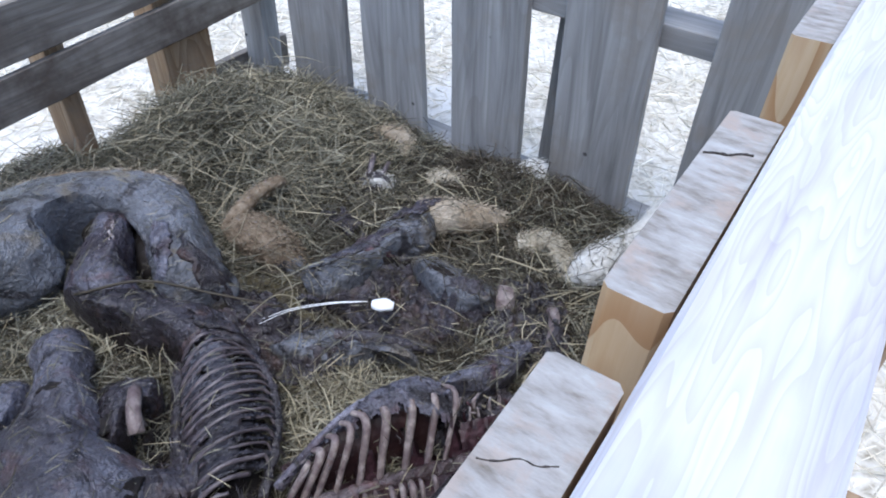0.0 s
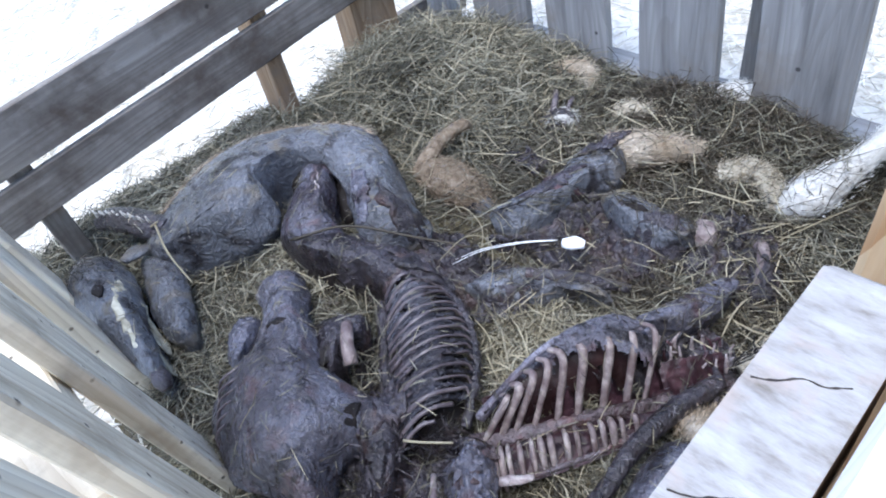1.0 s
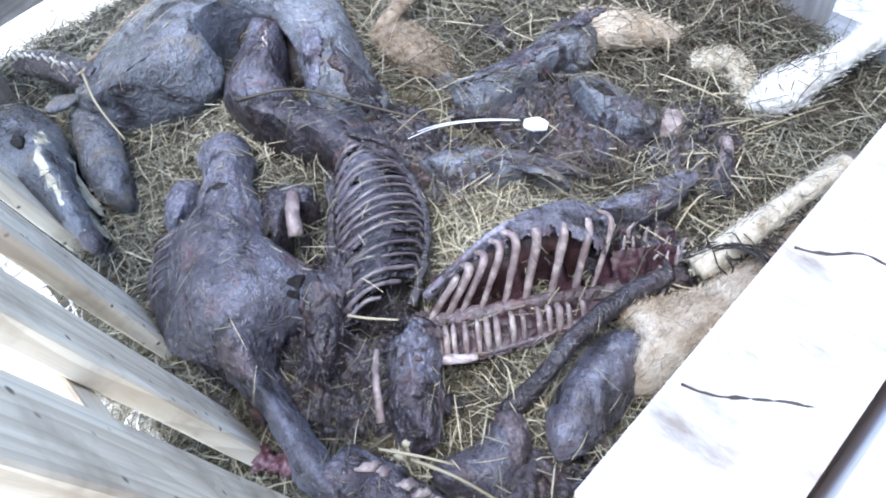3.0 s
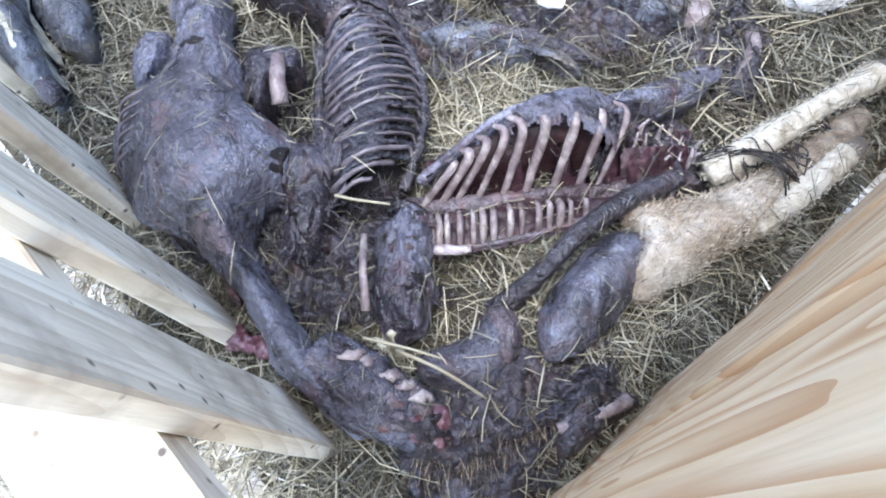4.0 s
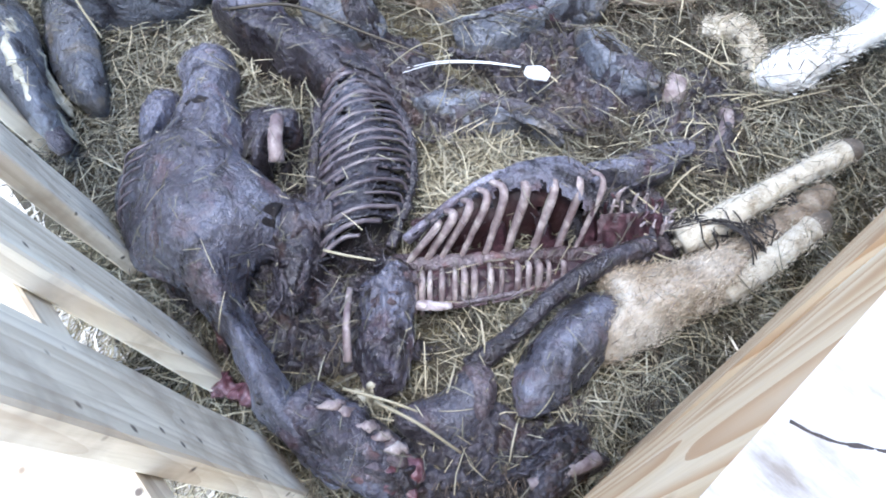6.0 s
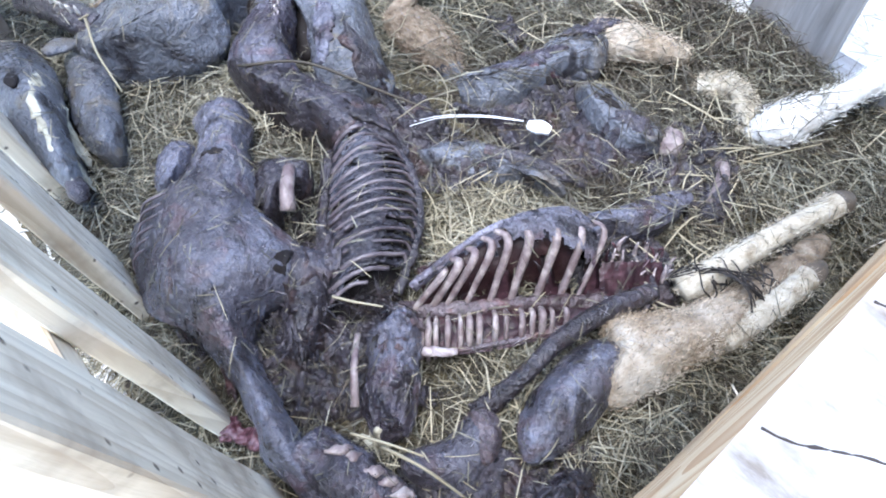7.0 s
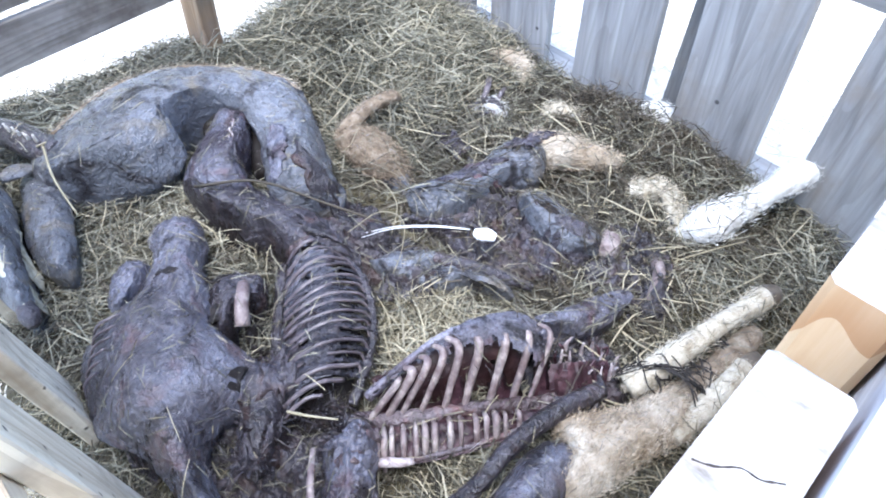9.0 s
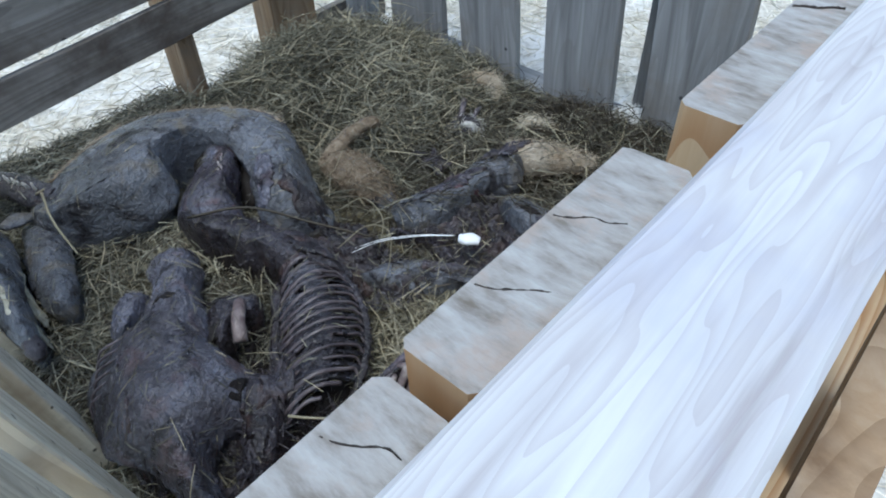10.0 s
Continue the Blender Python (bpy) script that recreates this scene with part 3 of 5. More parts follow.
for k in range(15):
    t = k / 14 + random.uniform(-0.02, 0.02)
    q, h = 0.003 * (k % 2), random.uniform(0.008, 0.016)
    part("tooth", loft([(-1.378 + 0.125 * t, 0.072 + 0.062 * t - q, 0.160 + 0.008 * math.sin(3 * t), 0.0042, 0.0032), (-1.377 + 0.125 * t + q, 0.070 + 0.062 * t - q, 0.164 + h + 0.008 * math.sin(3 * t), 0.0022, 0.0018)], 7, 3, 0.2, 90), TOOTH, skull)

black = carcass("dark dried calf carcass with an exposed rib cage")
part("shoulder", pelt([(-1.159, 0.452, 0.130), (-1.097, 0.475, 0.140), (-1.033, 0.439, 0.120), (-0.996, 0.399, 0.100), (-0.938, 0.377, 0.100), (-0.937, 0.336, 0.100), (-1.005, 0.298, 0.090), (-1.075, 0.307, 0.080), (-1.115, 0.358, 0.090), (-1.140, 0.411, 0.110)],
              [(-1.050, 0.424, 0.165), (-0.979, 0.357, 0.165), (-0.959, 0.319, 0.140)], 0.003, 0.004, 2.2, 4.0), HIDE_PURPLE, black)
part("breast", pelt([(-1.059, 0.300, 0.090), (-1.003, 0.354, 0.090), (-0.954, 0.389, 0.090), (-0.869, 0.421, 0.090), (-0.771, 0.433, 0.085), (-0.680, 0.422, 0.080), (-0.712, 0.389, 0.080), (-0.746, 0.338, 0.080), (-0.814, 0.327, 0.080), (-0.874, 0.307, 0.080), (-0.928, 0.293, 0.080), (-0.990, 0.283, 0.080)],
              [(-0.951, 0.288, 0.145), (-0.877, 0.319, 0.145), (-0.795, 0.346, 0.145), (-0.721, 0.370, 0.130)], 0.006, 0.010, 2.0, 5.0), HIDE_DARK, black)
for k in range(9):
    x, y = -1.058 + 0.007 * k + random.uniform(-0.005, 0.005), 0.425 - 0.0055 * k + random.uniform(-0.005, 0.005)
    part("froth", rod([(x - 0.006, y + 0.004, 0.162), (x, y, 0.172 - 0.001 * k), (x + 0.007, y - 0.005, 0.165 - 0.001 * k)], 0.0022, 0.0012, 7, 4, 0.5, k), CHIP, black, "pale dried froth")
part("haunch", pelt([(-0.939, 0.382, 0.060), (-0.888, 0.429, 0.060), (-0.809, 0.478, 0.060), (-0.752, 0.530, 0.060), (-0.701, 0.522, 0.060), (-0.697, 0.473, 0.060), (-0.736, 0.452, 0.060), (-0.812, 0.421, 0.060), (-0.884, 0.395, 0.060)],
              [(-0.870, 0.391, 0.085), (-0.790, 0.436, 0.085), (-0.716, 0.482, 0.085)], 0.010, 0.010, 2.0, 6.0), HIDE_DARK, black)
# solid body whose near-black colour stands for shade in the torn belly
part("hollow", loft([(-1.22, 0.42, 0.085, 0.03, 0.03), (-1.15, 0.46, 0.085, 0.05, 0.045), (-1.06, 0.47, 0.075, 0.05, 0.04), (-0.99, 0.45, 0.06, 0.03, 0.03)], 18, 7, 0.25, 18), SHADE_AND_EYE_BLACK, black)


cage_left = curve_rows([(-0.760, 0.322, 0.085), (-0.700, 0.272, 0.095), (-0.640, 0.226, 0.10), (-0.580, 0.180, 0.098), (-0.520, 0.138, 0.08)], 20)
cage_right = curve_rows([(-0.735, 0.395, 0.095), (-0.662, 0.398, 0.10), (-0.585, 0.364, 0.10), (-0.527, 0.313, 0.10), (-0.478, 0.236, 0.085)], 20)


def cage(s, u):
    """A point of the rib basket: s along it, u from its left edge over the arch to its right edge."""
    a, b = (Vector(v[int(min(1, max(0, q)) * (len(v) - 1))]) for v, q in ((cage_left, s - 0.05 * u), (cage_right, s + 0.05 * (1 - u))))
    return a.lerp(b, u) + Vector((0, 0, 0.046 * math.sin(math.pi * min(1, u * 1.02)) ** 0.8))


for k in range(17):
    s, r = (k + 0.25 + 0.5 * random.random()) / 17, 0.0032 * random.uniform(0.8, 1.25)
    stop = 1.0 if k < 15 else random.uniform(0.5, 0.9)
    rows = [(*cage(s + 0.012 * noise.noise(Vector((k * 3.1, u * 2, 1))), u), r * (1.25 - 0.5 * u), r * 0.9) for u in (0.03, 0.2, 0.4, 0.6, 0.8, 0.92) if u < stop + 0.05]
    if stop == 1.0:
        foot = cage(min(1, s + 0.06), 1.0)
        rows.append((*(foot - Vector((0.002, 0.0, 0.01))), r * 0.7, r * 0.7))
        rows.append((*(foot + Vector((0.004, 0.006, -0.04))), r * 0.6, r * 0.6))
    part("rib", loft(rows, 8, 5, 0.16, 60, seed=k), RIB_DARK, black)
bm = bmesh.new()
rows, cols = 120, 44
net = [[bm.verts.new(cage(i / (rows - 1), k / (cols - 1)) + Vector((0, 0, 0.0018 + 0.0010 * math.sin(i * 17 * 2 * math.pi / rows) + 0.0015 * noise.noise(Vector((i * 0.3, k * 0.4, 2)))))) for k in range(cols)] for i in range(rows)]
for i in range(rows - 1):
    for k in range(cols - 1):
        u, v = k / cols, i / rows
        gap = math.sin((v * 17 - 0.5) * 2 * math.pi + 1.6)
        q = noise.noise(Vector((v * 21, u * 5, 4))) + 0.4 * noise.noise(Vector((v * 60, u * 14, 1)))
        if (0.62 < u < 0.94 and gap > -0.1 and q > -0.32) or (u < 0.30 and gap > 0.1 and q > 0.25) or (v > 0.90 and u > 0.25 and q > -0.5) or (v < 0.12 and u > 0.3 and q > 0.0) or q > 0.60:
            continue
        bm.faces.new((net[i][k], net[i + 1][k], net[i + 1][k + 1], net[i][k + 1]))
bmesh.ops.solidify(bm, geom=bm.faces[:], thickness=0.0016)
bmesh.ops.delete(bm, geom=[v for v in bm.verts if not v.link_faces], context="VERTS")
part("membrane", bm, HIDE_MAUVE, black, "torn dried membrane between the ribs")
part("rib_margin", loft([(*cage(t / 8, 0.985), 0.008, 0.006) for t in range(9)], 10, 8, 0.4, 70), HIDE_DARK, black)
part("spine", flesh([(-0.775, 0.325, 0.055, 0.014, 0.02), (-0.70, 0.262, 0.062, 0.013, 0.02), (-0.60, 0.186, 0.06, 0.013, 0.02), (-0.51, 0.128, 0.05, 0.012, 0.015)], 0.3, 40), HIDE_DARK, black)
# solid near-black body painting the shade under the rib basket
part("hollow", loft([(-0.72, 0.36, 0.045, 0.035, 0.035), (-0.61, 0.285, 0.045, 0.055, 0.04), (-0.49, 0.19, 0.04, 0.045, 0.035)], 18, 6, 0.15, 20), SHADE_AND_EYE_BLACK, black)

purple = carcass("purple-brown skinned calf carcass lying on its belly")
part("torso", pelt([(-0.991, 0.215, 0.090), (-0.963, 0.264, 0.090), (-0.898, 0.251, 0.090), (-0.840, 0.210, 0.090), (-0.781, 0.192, 0.090), (-0.720, 0.161, 0.090), (-0.668, 0.169, 0.090), (-0.614, 0.171, 0.090), (-0.578, 0.146, 0.090), (-0.569, 0.107, 0.090), (-0.575, 0.072, 0.090), (-0.546, 0.038, 0.090), (-0.505, 0.022, 0.090), (-0.421, 0.014, 0.100), (-0.361, 0.008, 0.100), (-0.319, 0.021, 0.090), (-0.273, 0.019, 0.080), (-0.267, -0.020, 0.070), (-0.301, -0.030, 0.080), (-0.353, -0.037, 0.080), (-0.401, -0.043, 0.080), (-0.440, -0.032, 0.090), (-0.504, -0.019, 0.090), (-0.614, -0.027, 0.090), (-0.678, -0.054, 0.090), (-0.756, -0.038, 0.090), (-0.813, -0.014, 0.090), (-0.848, 0.030, 0.090), (-0.853, 0.073, 0.090), (-0.877, 0.117, 0.090), (-0.923, 0.162, 0.090), (-0.967, 0.176, 0.090)],
              [(-0.903, 0.210, 0.135), (-0.823, 0.167, 0.145), (-0.715, 0.096, 0.170), (-0.642, 0.049, 0.185), (-0.587, 0.020, 0.170), (-0.537, 0.006, 0.150), (-0.495, -0.001, 0.145), (-0.384, -0.017, 0.145), (-0.320, -0.012, 0.125), (-0.278, -0.003, 0.100)], 0.0032, 0.006, 2.2, 7.0, 0.3, 220, 26), HIDE_MAUVE, purple)
part("tail_end", flesh([(-0.37, 0.0, 0.10, 0.036, 0.04), (-0.31, 0.015, 0.10, 0.042, 0.042), (-0.265, 0.03, 0.09, 0.040, 0.038), (-0.225, 0.045, 0.075, 0.03, 0.03)], 0.26, 34, 0.16), HIDE_PURPLE, purple, "ragged raw neck end")
for k, (x, y, z, r) in enumerate([(-0.27, 0.03, 0.118, 0.018), (-0.25, 0.05, 0.108, 0.02), (-0.232, 0.03, 0.10, 0.018), (-0.225, 0.058, 0.092, 0.017), (-0.26, 0.008, 0.105, 0.015), (-0.295, 0.022, 0.124, 0.014), (-0.245, 0.022, 0.118, 0.013), (-0.21, 0.04, 0.088, 0.014), (-0.285, 0.05, 0.112, 0.013)]):
    part("raw_lump", loft([(x - r, y - r * 0.3, z, r * 0.4, r * 0.4), (x - r * 0.3, y, z + r * 0.2, r * 0.9, r * 0.7), (x + r * 0.5, y + r * 0.2, z, r * 0.7, r * 0.7), (x + r, y + r * 0.4, z - r * 0.3, r * 0.3, r * 0.3)], 14, 5, 0.4, 70, seed=k), GORE if x > -0.236 else RAW, purple, "dried red raw end")
for k in range(5):
    t = k / 4 + random.uniform(-0.06, 0.06)
    part("vertebra", loft([(-0.345 + 0.085 * t, 0.016 + 0.028 * t, 0.137 - 0.012 * t, 0.002, 0.003), (-0.337 + 0.085 * t, 0.03 + 0.028 * t, 0.138 - 0.012 * t, 0.006, 0.005), (-0.332 + 0.085 * t, 0.044 + 0.024 * t, 0.128 - 0.012 * t, 0.006, 0.004)], 12, 5, 0.8, 120, seed=k), BONE, purple)
part("foreleg", pelt([(-0.942, 0.096, 0.080), (-0.954, 0.131, 0.080), (-0.923, 0.153, 0.080), (-0.894, 0.142, 0.080), (-0.867, 0.099, 0.080), (-0.864, 0.067, 0.080), (-0.891, 0.063, 0.080)],
              [(-0.890, 0.119, 0.115), (-0.853, 0.082, 0.115)], 0.005, 0.004, 2.0, 9.0), HIDE_PURPLE, purple)
part("foreleg", pelt([(-0.815, 0.207, 0.090), (-0.799, 0.251, 0.090), (-0.759, 0.275, 0.090), (-0.714, 0.245, 0.090), (-0.722, 0.210, 0.090), (-0.698, 0.170, 0.090), (-0.711, 0.152, 0.090), (-0.766, 0.173, 0.090)],
              [(-0.718, 0.232, 0.130), (-0.732, 0.199, 0.130), (-0.695, 0.163, 0.130)], 0.006, 0.005, 2.0, 8.0), HIDE_DARK, purple)
part("leg_bone", rod([(-0.735, 0.228, 0.138), (-0.705, 0.205, 0.140), (-0.68, 0.186, 0.122)], 0.010, 0.012, 10), BONE, purple)
part("flank", flesh([(-0.64, 0.15, 0.08, 0.02, 0.03), (-0.59, 0.15, 0.09, 0.035, 0.035), (-0.54, 0.115, 0.085, 0.03, 0.035), (-0.50, 0.07, 0.07, 0.02, 0.03)], 0.345, 22), HIDE_DARK, purple)
for k in range(6):
    a, b = Vector((-0.812 + 0.017 * k, 0.012 - 0.010 * k, 0.118)), Vector((-0.800 + 0.014 * k, 0.060 - 0.014 * k, 0.152))
    part("flank_rib", loft([(*a, 0.0012, 0.0012), (*(a.lerp(b, 0.35) + Vector((-0.003, -0.002, 0.012))), 0.0026, 0.002), (*(a.lerp(b, 0.75) + Vector((0, 0, 0.008))), 0.0024, 0.002), (*b, 0.001, 0.001)], 7, 5, 0.3, 80, seed=k), RIB_DARK, purple)
part("raw_scrap", loft([(-0.500, -0.062, 0.05, 0.005, 0.004), (-0.475, -0.058, 0.065, 0.015, 0.012), (-0.455, -0.046, 0.065, 0.009, 0.008), (-0.435, -0.036, 0.075, 0.014, 0.012), (-0.415, -0.030, 0.075, 0.005, 0.005)], 20, 10, 0.8, 80), GORE, purple, "bright red torn tissue")

ribbed = carcass("split dark calf carcass with bare upper and lower ribs")
up_top = [(-0.462, 0.262, 0.105), (-0.445, 0.33, 0.145), (-0.425, 0.40, 0.165), (-0.36, 0.50, 0.155)]
spine_line = [(-0.45, 0.235, 0.065), (-0.405, 0.30, 0.07), (-0.345, 0.385, 0.07), (-0.285, 0.46, 0.07)]
tops, lows = curve_rows(up_top, 14), curve_rows(spine_line, 14)
for k in range(9):
    s = (k + 0.4) / 9
    a, b = Vector(tops[int(min(1, s + 0.10) * (len(tops) - 1))]), Vector(lows[int(max(0, s - 0.03) * (len(lows) - 1))])
    c = a.lerp(b, 0.38) + Vector((0.014, 0.012, 0.030))
    r = 0.0048 * random.uniform(0.8, 1.2)
    part("rib", loft([(*a, r * 0.8, r * 0.7), (*(a.lerp(c, 0.5) + Vector((0.003, 0.006, 0.008))), r * 1.15, r * 0.8), (*c, r * 1.2, r * 0.8), (*c.lerp(b, 0.5), r * 1.1, r), (*b, r * 1.0, r * 1.0)], 8, 5, 0.12, 60, seed=k), BONE, ribbed)
for k in range(15):
    s = (k + 0.2 + 0.3 * random.random()) / 15
    b = Vector(lows[int(s * 0.86 * (len(lows) - 1))]) + Vector((0.012, -0.012, 0.008))
    d = Vector((0.036, -0.031, 0)) * (1.1 - 0.5 * s)
    r = 0.0044 * random.uniform(0.75, 1.2)
    part("short_rib", loft([(*b, r * 0.8, r), (*(b + d * 0.5 + Vector((0, 0, 0.016))), r * 1.1, r), (*(b + d), r * 1.0, r * 0.8), (*(b + d * 1.15 - Vector((0, 0, 0.02))), r * 0.7, r * 0.6)], 8, 5, 0.15, 60, seed=k), BONE, ribbed)
def sheet(name, upper, lower, material, parent, tear, label="", arch=0.0, seed=1.0):
    """A thin dried skin stretched between two lines, torn away towards the second."""
    a, b = curve_rows(upper, 14), curve_rows(lower, 14)
    m, w = len(a), 16
    bm = bmesh.new()
    net = [[bm.verts.new(Vector(a[i]).lerp(Vector(b[i]), k / w) + Vector((0, 0, arch * math.sin(math.pi * k / w) + 0.004 * noise.noise(Vector((i * 0.5, k * 0.5, seed)))))) for k in range(w + 1)] for i in range(m)]
    for i in range(m - 1):
        edge = w * (tear + 0.55 * noise.noise(Vector((i * 0.21, seed, 0))) + 0.3 * noise.noise(Vector((i * 0.7, seed, 5))))
        for k in range(w):
            if k < edge:
                bm.faces.new((net[i][k], net[i + 1][k], net[i + 1][k + 1], net[i][k + 1]))
    bmesh.ops.solidify(bm, geom=bm.faces[:], thickness=0.0025)
    bmesh.ops.delete(bm, geom=[v for v in bm.verts if not v.link_faces], context="VERTS")
    return part(name, bm, material, parent, label)


sheet("rib_skin", up_top, spine_line, HIDE_PURPLE, ribbed, 0.16, "torn purple skin over the rib tops", 0.036, 2.0)
sheet("rib_skin", spine_line, up_top, FLESH, ribbed, 0.16, "dried red tissue along the spine", 0.02, 7.0)
sheet("rib_bed", spine_line, [(-0.40, 0.19, 0.066), (-0.355, 0.245, 0.066), (-0.31, 0.32, 0.066), (-0.262, 0.43, 0.068)], FLESH, ribbed, 1.2, "dried red tissue under the short ribs", 0.006, 4.0)
part("spine", loft([(-0.465, 0.225, 0.066, 0.012, 0.014), (-0.405, 0.295, 0.07, 0.012, 0.014), (-0.345, 0.38, 0.07, 0.012, 0.014), (-0.285, 0.455, 0.068, 0.014, 0.014), (-0.245, 0.52, 0.06, 0.014, 0.014)], 16, 14, 0.5, 60), RAW, ribbed)
part("rib_edge", loft([(-0.408, 0.195, 0.066, 0.006, 0.006), (-0.372, 0.230, 0.068, 0.004, 0.005), (-0.332, 0.295, 0.068, 0.004, 0.005), (-0.295, 0.37, 0.068, 0.005, 0.005), (-0.262, 0.44, 0.07, 0.008, 0.008)], 12, 9, 0.4, 60), RAW, ribbed)
part("top_edge", flesh([(-0.468, 0.255, 0.095, 0.008, 0.010), (-0.452, 0.33, 0.142, 0.0055, 0.007), (-0.432, 0.40, 0.163, 0.006, 0.007), (-0.385, 0.485, 0.160, 0.008, 0.007)], 0.287, 40), HIDE_PALE, ribbed)
part("inside", loft([(-0.475, 0.28, 0.04, 0.03, 0.05), (-0.44, 0.35, 0.05, 0.038, 0.075), (-0.41, 0.42, 0.055, 0.042, 0.085), (-0.37, 0.48, 0.05, 0.04, 0.08)], 20, 8, 0.2, 30), RAW_DARK, ribbed)
sheet("hip", [(-0.440, 0.385, 0.164), (-0.425, 0.43, 0.172), (-0.392, 0.485, 0.168), (-0.348, 0.505, 0.152)], [(-0.405, 0.385, 0.158), (-0.380, 0.415, 0.164), (-0.345, 0.445, 0.155), (-0.312, 0.462, 0.13)], HIDE_PALE, ribbed, 0.92, "pale purple skin stretched over the hip", 0.012, 9.0)
sheet("torn_tissue", [(-0.330, 0.470, 0.105), (-0.305, 0.50, 0.11), (-0.28, 0.535, 0.105), (-0.262, 0.57, 0.09)], [(-0.295, 0.445, 0.075), (-0.270, 0.475, 0.075), (-0.248, 0.51, 0.075), (-0.235, 0.55, 0.07)], FLESH, ribbed, 0.9, "dried red-brown tissue under broken bone", 0.004, 12.0)
for k in range(34):
    t, q = random.random(), random.uniform(0, 1)
    x, y = -0.318 + 0.085 * t - 0.035 * q, 0.462 + 0.095 * t + 0.045 * q
    h = random.uniform(0.012, 0.040) * (1.2 - 0.4 * t)
    part("bone_chip", rod([(x, y, 0.075), (x - 0.004, y + random.uniform(-0.006, 0.008), 0.08 + h * 0.6), (x - random.uniform(0, 0.014), y + random.uniform(-0.008, 0.014), 0.08 + h)], random.uniform(0.0026, 0.0048), 0.0014, 7, 4, 0.5, k), CHIP if k % 4 else FLESH, ribbed)
part("neck", pelt([(-0.457, 0.215, 0.090), (-0.428, 0.229, 0.090), (-0.383, 0.200, 0.090), (-0.344, 0.163, 0.090), (-0.310, 0.123, 0.090), (-0.314, 0.093, 0.090), (-0.339, 0.078, 0.090), (-0.379, 0.096, 0.090), (-0.417, 0.132, 0.090), (-0.457, 0.166, 0.090)],
              [(-0.419, 0.186, 0.140), (-0.373, 0.143, 0.140), (-0.333, 0.102, 0.120)], 0.010, 0.006, 1.8, 21.0, 0.3, 132, 22, 2.0), HIDE_PURPLE, ribbed)
part("leg_bone", rod([(-0.455, 0.146, 0.105), (-0.415, 0.112, 0.118), (-0.375, 0.082, 0.105)], 0.0042, 0.006, 9), BONE, ribbed)
part("jaw", loft([(-0.398, 0.190, 0.074, 0.005, 0.004), (-0.388, 0.203, 0.080, 0.007, 0.005), (-0.372, 0.222, 0.080, 0.008, 0.005), (-0.358, 0.243, 0.074, 0.005, 0.004)], 12, 6, 0.25, 50), CHIP, ribbed, "pale flat bone plate")
part("hind_leg", pelt([(-0.391, 0.532, 0.105), (-0.368, 0.582, 0.105), (-0.349, 0.642, 0.105), (-0.327, 0.688, 0.105), (-0.303, 0.691, 0.105), (-0.299, 0.626, 0.105), (-0.311, 0.573, 0.105), (-0.345, 0.541, 0.105), (-0.367, 0.528, 0.105)],
              [(-0.360, 0.523, 0.135), (-0.333, 0.583, 0.130), (-0.315, 0.669, 0.110)], 0.0042, 0.004, 2.0, 10.0), HIDE_PURPLE, ribbed)
part("hind_leg", flesh([(-0.238, 0.52, 0.09, 0.014, 0.014), (-0.258, 0.44, 0.105, 0.015, 0.015), (-0.268, 0.35, 0.112, 0.013, 0.014), (-0.266, 0.28, 0.10, 0.012, 0.012), (-0.276, 0.205, 0.062, 0.017, 0.014)], 0.138, 30), HIDE_DARK, ribbed)
part("foot_bone", rod([(-0.325, 0.815, 0.075), (-0.30, 0.775, 0.09), (-0.285, 0.735, 0.07)], 0.012, 0.010, 10), BONE, ribbed)
part("foot", flesh([(-0.34, 0.80, 0.05, 0.02, 0.02), (-0.29, 0.77, 0.055, 0.026, 0.022), (-0.27, 0.72, 0.05, 0.022, 0.02)], 0.287, 30), HIDE_DARK, ribbed)

tan = carcass("tan-haired calf leg with bare dark thigh and white shanks")
part("thigh", pelt([(-0.189, 0.205, 0.085), (-0.224, 0.227, 0.085), (-0.243, 0.268, 0.085), (-0.251, 0.319, 0.085), (-0.252, 0.372, 0.085), (-0.234, 0.412, 0.085), (-0.199, 0.423, 0.085), (-0.175, 0.377, 0.085), (-0.163, 0.319, 0.085), (-0.161, 0.265, 0.085), (-0.170, 0.225, 0.085)],
              [(-0.192, 0.224, 0.115), (-0.203, 0.278, 0.135), (-0.209, 0.345, 0.135)], 0.0024, 0.003, 2.4, 11.0), HIDE_MAUVE, tan, "bare grey-purple thigh skin")
fur = part("furred_leg", pelt([(-0.259, 0.437, 0.085), (-0.218, 0.484, 0.085), (-0.191, 0.540, 0.085), (-0.169, 0.612, 0.085), (-0.134, 0.637, 0.085), (-0.112, 0.602, 0.085), (-0.116, 0.535, 0.085), (-0.133, 0.462, 0.085), (-0.144, 0.391, 0.085), (-0.156, 0.347, 0.085), (-0.184, 0.345, 0.085), (-0.207, 0.394, 0.085)],
              [(-0.189, 0.380, 0.135), (-0.162, 0.465, 0.130), (-0.133, 0.568, 0.115)], 0.003, 0.004, 2.2, 22.0), FUR_TAN, tan, "tan furred leg")
hairs("fur", fur, 15000, 0.007, 0.0008, FUR_TAN, (0.05, 0.5, 0.0), fur, 3)
mid_shank = part("tan_shank", loft([(-0.140, 0.555, 0.09, 0.022, 0.022), (-0.134, 0.62, 0.098, 0.024, 0.022), (-0.130, 0.69, 0.10, 0.021, 0.020), (-0.127, 0.75, 0.10, 0.020, 0.019), (-0.125, 0.785, 0.095, 0.014, 0.013)], 18, 8, 0.06, 20), FUR_BROWN, tan, "tan furred shank")
